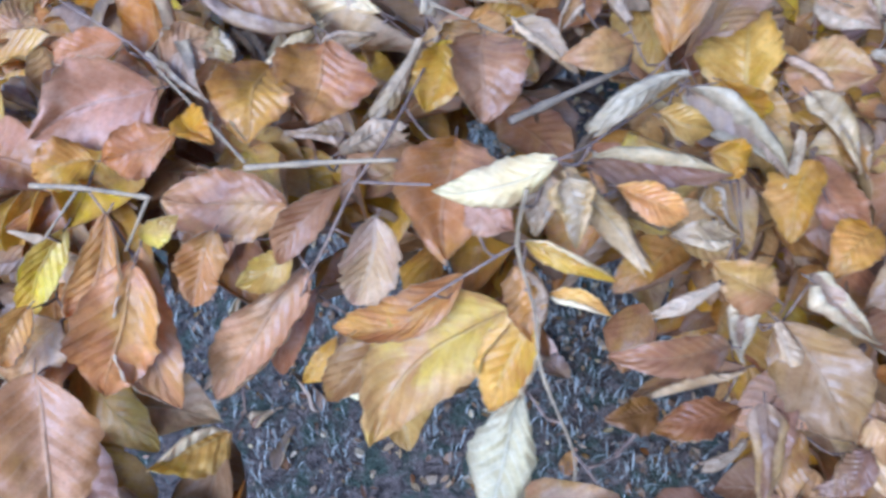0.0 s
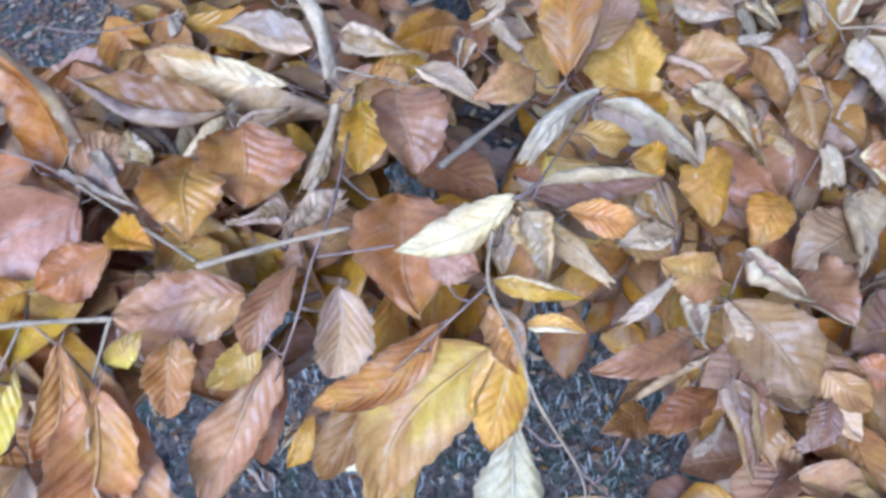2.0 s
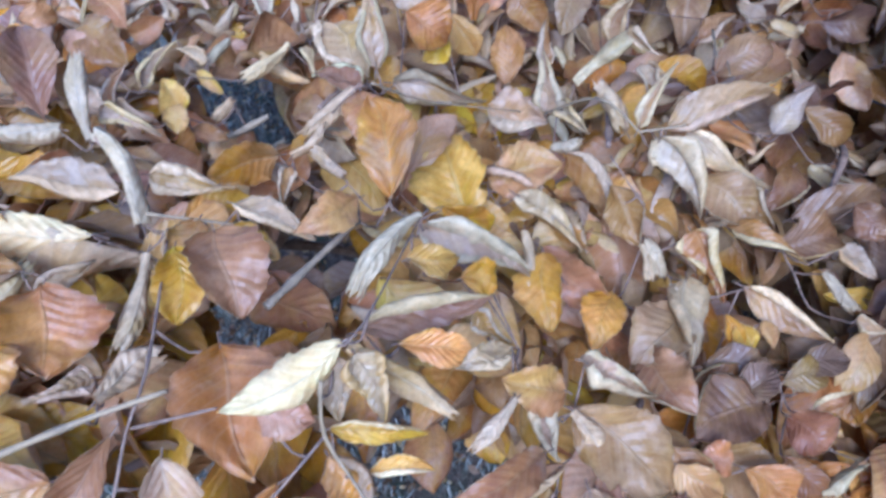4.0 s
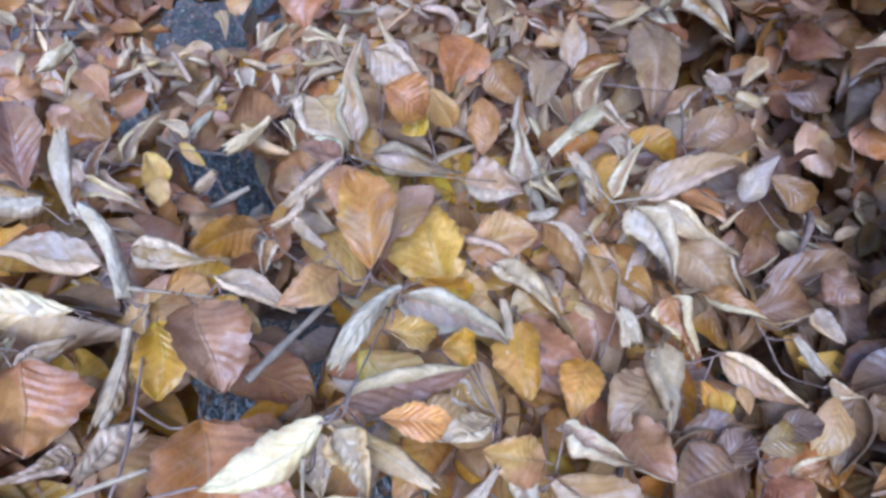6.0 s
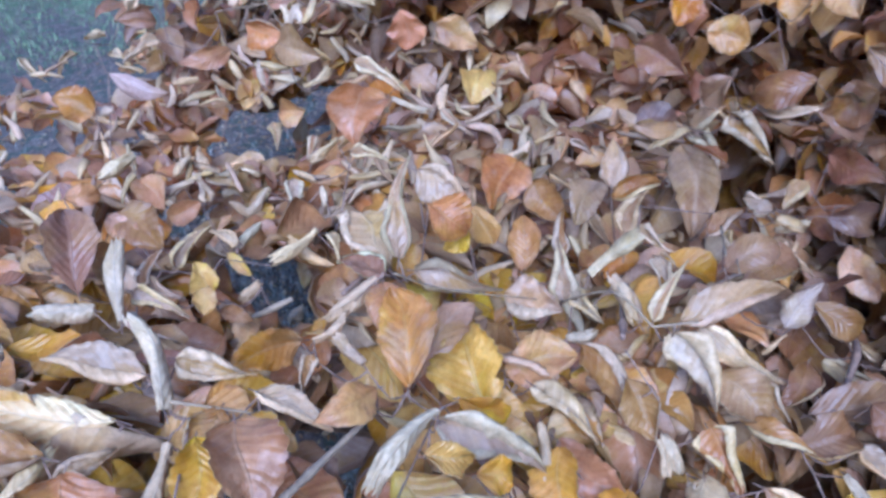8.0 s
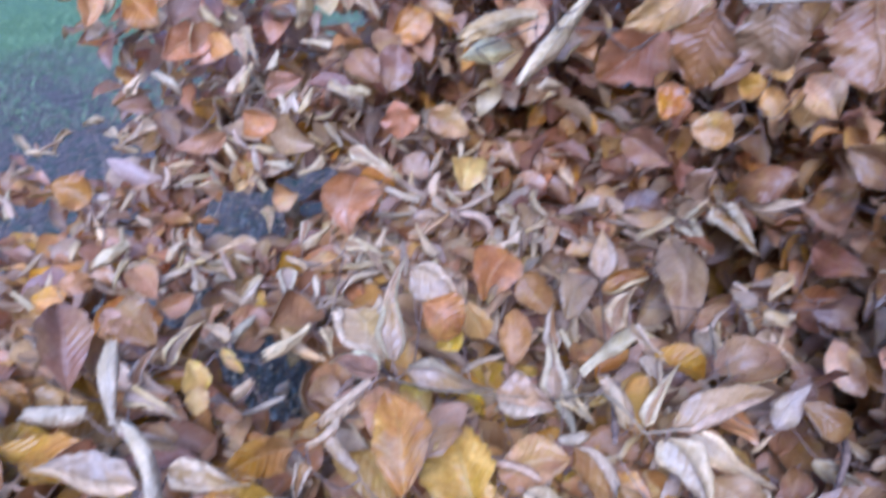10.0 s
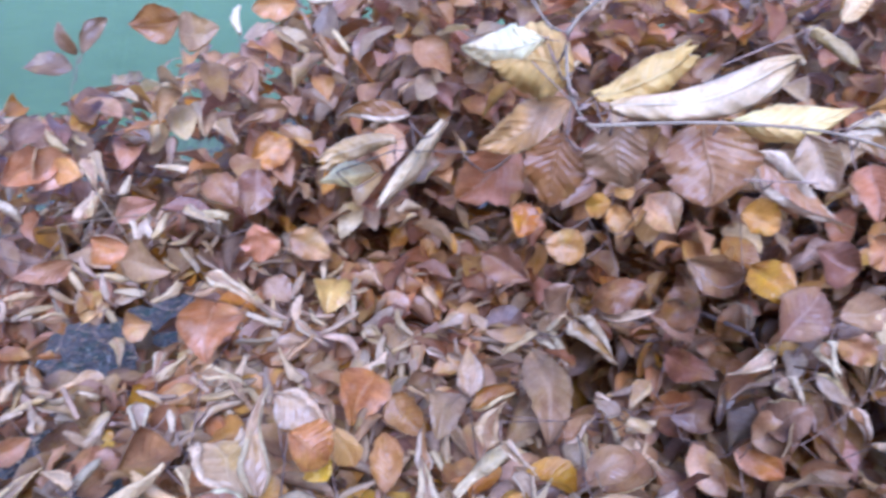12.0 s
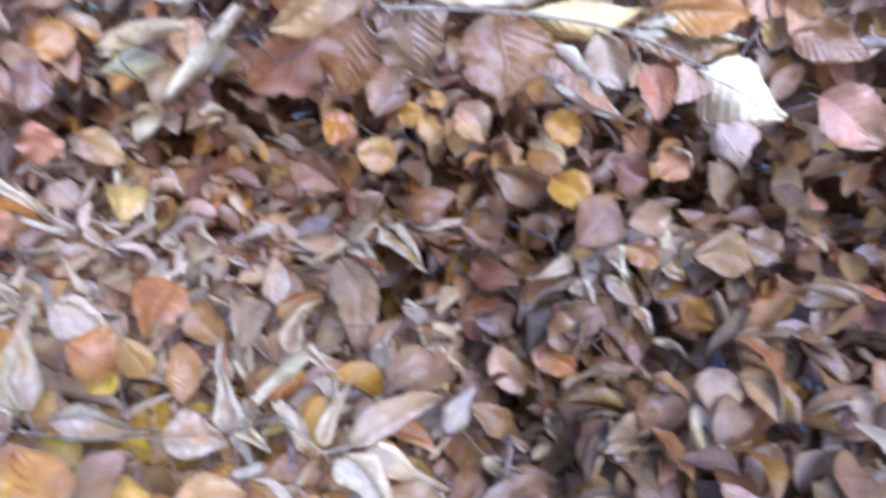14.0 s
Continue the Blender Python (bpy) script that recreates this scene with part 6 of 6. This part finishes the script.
def filler(shrub, label, count, x0, x1, y0, y1, depth0, depth1, palette, seed, rows=8, half=3, keep=None, top=canopy, sizes=(0.06, 0.105), single=0, open_gaps=True, rolled="VVRS"):
    r = random.Random(seed)
    mats = [TOP[k] for k in "orygndbtpa"] + [UNDER["c"], UNDER["t"], UNDER["n"], TWIG_DARK]
    V, F, S, U, o = [], [], [], [], 0
    made = 0
    spots = np.array(PLACED)
    while made < count:
        x, y = r.uniform(x0, x1), r.uniform(y0, y1)
        made += 1
        if keep is not None and not keep(x, y):
            continue
        if ((x - 1.05) / 1.8) ** 2 + ((y - 0.9) / 2.0) ** 2 > 0.95 + 0.5 * noise.noise((x * 1.9, y * 1.9, 5.0)):
            continue
        z = top(x, y)
        near = spots[(spots[:, 0] - x) ** 2 + (spots[:, 1] - y) ** 2 < 0.007]
        if len(near) and top is canopy:
            z = min(z, near[:, 2].min())
        z -= r.uniform(depth0, depth1)
        # the leaves hang outward from the bank, tips down
        az, dip, size = math.atan2(0.1 - y, 0.1 - x) + r.gauss(0, 1.0), r.uniform(0.0, 0.85), r.uniform(*sizes)
        d = Vector((math.cos(az) * math.cos(dip), math.sin(az) * math.cos(dip), -math.sin(dip))) * size
        if open_gaps and any(in_gap(x + d.x * k, y + d.y * k, z + d.z * k) for k in (0.0, 0.5, 1.0)):
            continue
        kind = r.choice(palette)
        form = r.choice(rolled) if kind == "c" else "F" if half < 3 else r.choice("FFFFFS")
        v, f, s, uv = leaf_grid((x, y, z), (x + d.x, y + d.y, z + d.z), size * r.uniform(0.42, 0.6) if form in "FUS" else size * (0.30 if form == "V" else 0.17), r.uniform(-38, 38) + (180 if form in "RU" else 0), form, r, rows, half, False)
        ti = "orygndbtpa".index("t" if kind == "c" else kind)
        si = r.choice((10, 10, 11) if top is canopy and y < 0.9 else (10, 11, 11, 12)) if kind == "c" else r.choice((11, 12, 12))
        if rows <= 8 and half == 2:
            # far and shaded blades: one skin each
            m, k = len(v) // 2, len(f) // 2
            v, f, s, uv = v[:m], f[:k], [r.random() < 0.2] * k, uv[:m]
        if single > 0 and y < 1.6:
            single -= 1
            mesh_object("leaf", v, f, [mats[ti], mats[si]], s, shrub, uv)
            continue
        V.append(v)
        F += [tuple(i + o for i in k) for k in f]
        o += len(v)
        S += [(ti, si)[k] for k in s]
        U.append(uv)
    if V:
        tagged(mesh_object("foliage", np.concatenate(V), F, mats, S, shrub, np.concatenate(U)), label, kind="stuff")


def back_top(x, y):
    """The bank falls away towards the lawn in the west."""
    k = min(max((math.degrees(math.atan2(x, y)) - 8) / 24, 0.0), 1.0)
    k = k * k * (3 - 2 * k)
    return (1.61 - 0.165 * math.hypot(x, y)) * (1 - k) + 1.59 * k + (0.05 + 0.06 * k) * noise.noise((x * 2.6, y * 2.6, 3.0))


def back_reach(x, y):
    if not 1.6 < math.hypot(x, y) < 2.7:
        return False
    return x > 0.42 * y or (x > 0.02 * y and noise.noise((x * 4, y * 4, 0)) > -0.3)


filler(near_shrub, "deeper orange and brown leaves", 1500, -0.6, 0.6, 0.15, 0.85, 0.02, 0.12, "aaaoogyggronc", 31, 12, 3, lambda x, y: x < 0.3 + 0.2 * y, canopy, (0.07, 0.11), 180)
filler(middle_shrub, "deeper brown and buff leaves", 1500, -0.3, 0.7, 0.3, 1.3, 0.02, 0.12, "ooonnoaaorrd", 32, 8, 3, lambda x, y: y > 0.7 - 0.3 * x and x < 0.55)
# darker browns on this side stand for the shade that lies there
filler(middle_shrub, "deeper leaves, browns darkened to stand for shade", 1600, 0.3, 1.35, 0.1, 1.3, 0.03, 0.18, "dddbbbbn", 36, 8, 3, lambda x, y: x > 0.52 + 0.1 * y)
filler(middle_shrub, "deeper orange, golden and buff leaves", 700, 0.2, 0.65, 0.1, 0.8, 0.03, 0.13, "ooaaagggno", 48, 8, 3, lambda x, y: x < 0.56 + 0.1 * y)
filler(near_shrub, "broad leaves under the outer ones", 520, -0.6, 0.6, 0.15, 0.9, 0.05, 0.1, "oagrona", 51, 8, 3, lambda x, y: x < 0.3 + 0.2 * y, canopy, (0.085, 0.125))
filler(middle_shrub, "broad leaves under the outer ones", 560, -0.2, 0.55, 0.15, 1.3, 0.06, 0.12, "oonrdno", 52, 8, 3, lambda x, y: y > 0.6 - 0.3 * x, canopy, (0.085, 0.125))
# split off at the right with a darker palette in place of shade
filler(middle_shrub, "broad brown leaves under the outer ones", 520, 0.55, 1.35, 0.15, 1.3, 0.06, 0.12, "ddbnrdb", 54, 8, 3, lambda x, y: y > 0.6 - 0.3 * x, canopy, (0.085, 0.125))
filler(middle_shrub, "small curled buff leaves", 130, -0.1, 1.0, 0.45, 1.25, -0.01, 0.04, "c", 38, 14, 6, lambda x, y: y > 0.6 - 0.3 * x, canopy, (0.045, 0.085), 150)
filler(far_shrub, "withered red-brown leaves", 5600, -0.6, 2.5, 0.75, 2.1, 0.005, 0.15, "ooodddddrrrnnnaa", 33, 7, 2, lambda x, y: y > 1.15 - 0.5 * x, canopy, (0.05, 0.092))
filler(far_shrub, "narrow rolled buff leaves", 340, -0.5, 1.9, 0.9, 2.1, -0.015, 0.03, "c", 44, 9, 5, lambda x, y: y > 1.15 - 0.5 * x, canopy, (0.045, 0.085), 60)
filler(far_shrub, "thin tightly rolled pale leaves", 420, -0.7, 0.95, 0.95, 2.1, -0.03, 0.01, "c", 53, 9, 5, lambda x, y: y > 1.15 - 0.5 * x and x < 0.75, canopy, (0.05, 0.085), 120, True, "RRRV")
filler(back_shrub, "withered red-brown leaves", 18000, -0.3, 3.8, -0.5, 2.9, 0.0, 0.65, "dddddbbbrrno", 35, 6, 2, back_reach, back_top, (0.07, 0.115))
filler(back_shrub, "narrow rolled buff leaves of the bank", 420, -0.3, 2.2, 0.9, 2.7, 0.0, 0.5, "c", 49, 8, 5, back_reach, back_top, (0.05, 0.09))
filler(back_shrub, "shaded leaves behind the bank", 9000, 0.6, 3.4, -0.3, 2.9, 0.0, 0.75, "nddrrr", 46, 6, 2, lambda x, y: 2.55 < math.hypot(x, y) < 3.1 and x > 0.5 * y, lambda x, y: 1.62, (0.1, 0.15))
# dark palette without buff: the right side's shade as leaf colour
filler(overhang, "brown leaves with the shade put into their colour", 2400, 0.75, 2.6, -0.3, 1.2, 0.0, 0.26, "nnddbbbd", 34, 6, 2)
# crown out of view, added to keep sky light off the right-hand foliage
filler(overhang, "brown leaves of an unseen crown added for shade", 1200, 1.3, 2.7, -1.0, 0.7, 0.0, 1.3, "nnddbr", 37, 6, 2, None, lambda x, y: 2.75)

filler(far_shrub, "shaded leaves deep inside", 1500, 0.2, 2.4, 0.7, 2.2, 0.0, 0.35, "rrnnoo", 41, 6, 2, lambda x, y: x > 0.1 + 0.15 * y, lambda x, y: 0.62, (0.1, 0.15), 0, False)
filler(middle_shrub, "shaded leaves deep inside", 500, 0.3, 1.3, 0.1, 0.9, 0.0, 0.35, "rrnno", 42, 6, 2, lambda x, y: x > 0.36, lambda x, y: 0.6, (0.1, 0.15), 0, False)
filler(far_shrub, "broad leaves in half shade", 2400, 0.35, 2.3, 0.25, 2.2, 0.1, 0.24, "dnnooood", 47, 6, 2, lambda x, y: y > 0.9 - 0.4 * x, canopy, (0.11, 0.16))
filler(far_shrub, "broad brown leaves under the outer ones", 1700, -0.1, 2.4, 0.9, 2.2, 0.07, 0.16, "ddnnrro", 43, 6, 2, lambda x, y: y > 1.15 - 0.5 * x, canopy, (0.1, 0.14))

for plant_ob in (near_shrub, middle_shrub, far_shrub, back_shrub, overhang):
    knit(plant_ob)

for x, y, z, dx, dy, dz in ((0.404, 0.488, 1.526, -0.5, 0.2, 0.6), (0.402, 0.484, 1.518, 0.7, -0.2, 0.3), (0.405, 0.478, 1.511, -0.8, -0.1, 0.2), (0.407, 0.477, 1.509, 0.5, -0.4, -0.6),
                            (0.410, 0.511, 1.570, 0.6, 0.2, 0.5)):
    tagged(bud(overhang, x, y, z, dx, dy, dz), "slender pointed brown bud")

# ---- fallen leaves on the ground ----
def fallen(r, x, y, az, size, kind, form, label):
    v, f, s, uv = leaf_grid((-size / 2, 0, 0), (size / 2, 0, 0), size * (0.6 if form in "FU" else 0.32), r.uniform(-20, 20) + (180 if form in "RU" else 0), form, r, 12, 4)
    v[:, 2] -= v[:, 2].min()
    ob = mesh_object("fallen_leaf", v, f, [TOP[kind], UNDER[r.choice("ctn")], TWIG_DARK], s, None, uv)
    ob.matrix_world = pose(x, y, ground_height(x, y) + 0.004, r.uniform(-6, 6), r.uniform(-6, 6), math.degrees(az))
    tagged(ob, label, "leaf", "fallen leaves")


r = random.Random(21)
for i in range(70):
    fallen(r, r.uniform(-0.9, 1.6), r.uniform(0.15, 2.6), r.uniform(0, 6.3), r.uniform(0.05, 0.095), r.choice("dnnbbtt"), r.choice("FFFVU"), "withered brown beech leaf lying on the soil")
fallen(r, 0.093, 0.585, 1.2, 0.055, "o", "F", "small orange beech leaf lying on the soil")
fallen(r, -0.454, 0.764, 2.2, 0.11, "b", "V", "dark shrivelled beech leaf lying on the soil")
fallen(r, -0.491, 0.640, 1.3, 0.10, "b", "S", "dark shrivelled beech leaf lying on the soil")
fallen(r, 0.060, 0.837, 2.6, 0.085, "p", "F", "pale pink-brown beech leaf lying on the soil")
fallen(r, 0.197, 0.854, 2.2, 0.05, "t", "R", "small rolled buff leaf lying on the soil")
fallen(r, -0.953, 0.691, 1.4, 0.07, "t", "R", "small rolled buff leaf lying on the soil")
fallen(r, -0.940, 0.620, 2.3, 0.07, "t", "R", "small rolled buff leaf lying on the soil")
fallen(r, -0.537, 0.710, 0.5, 0.075, "n", "V", "curled tan beech leaf lying on the soil")
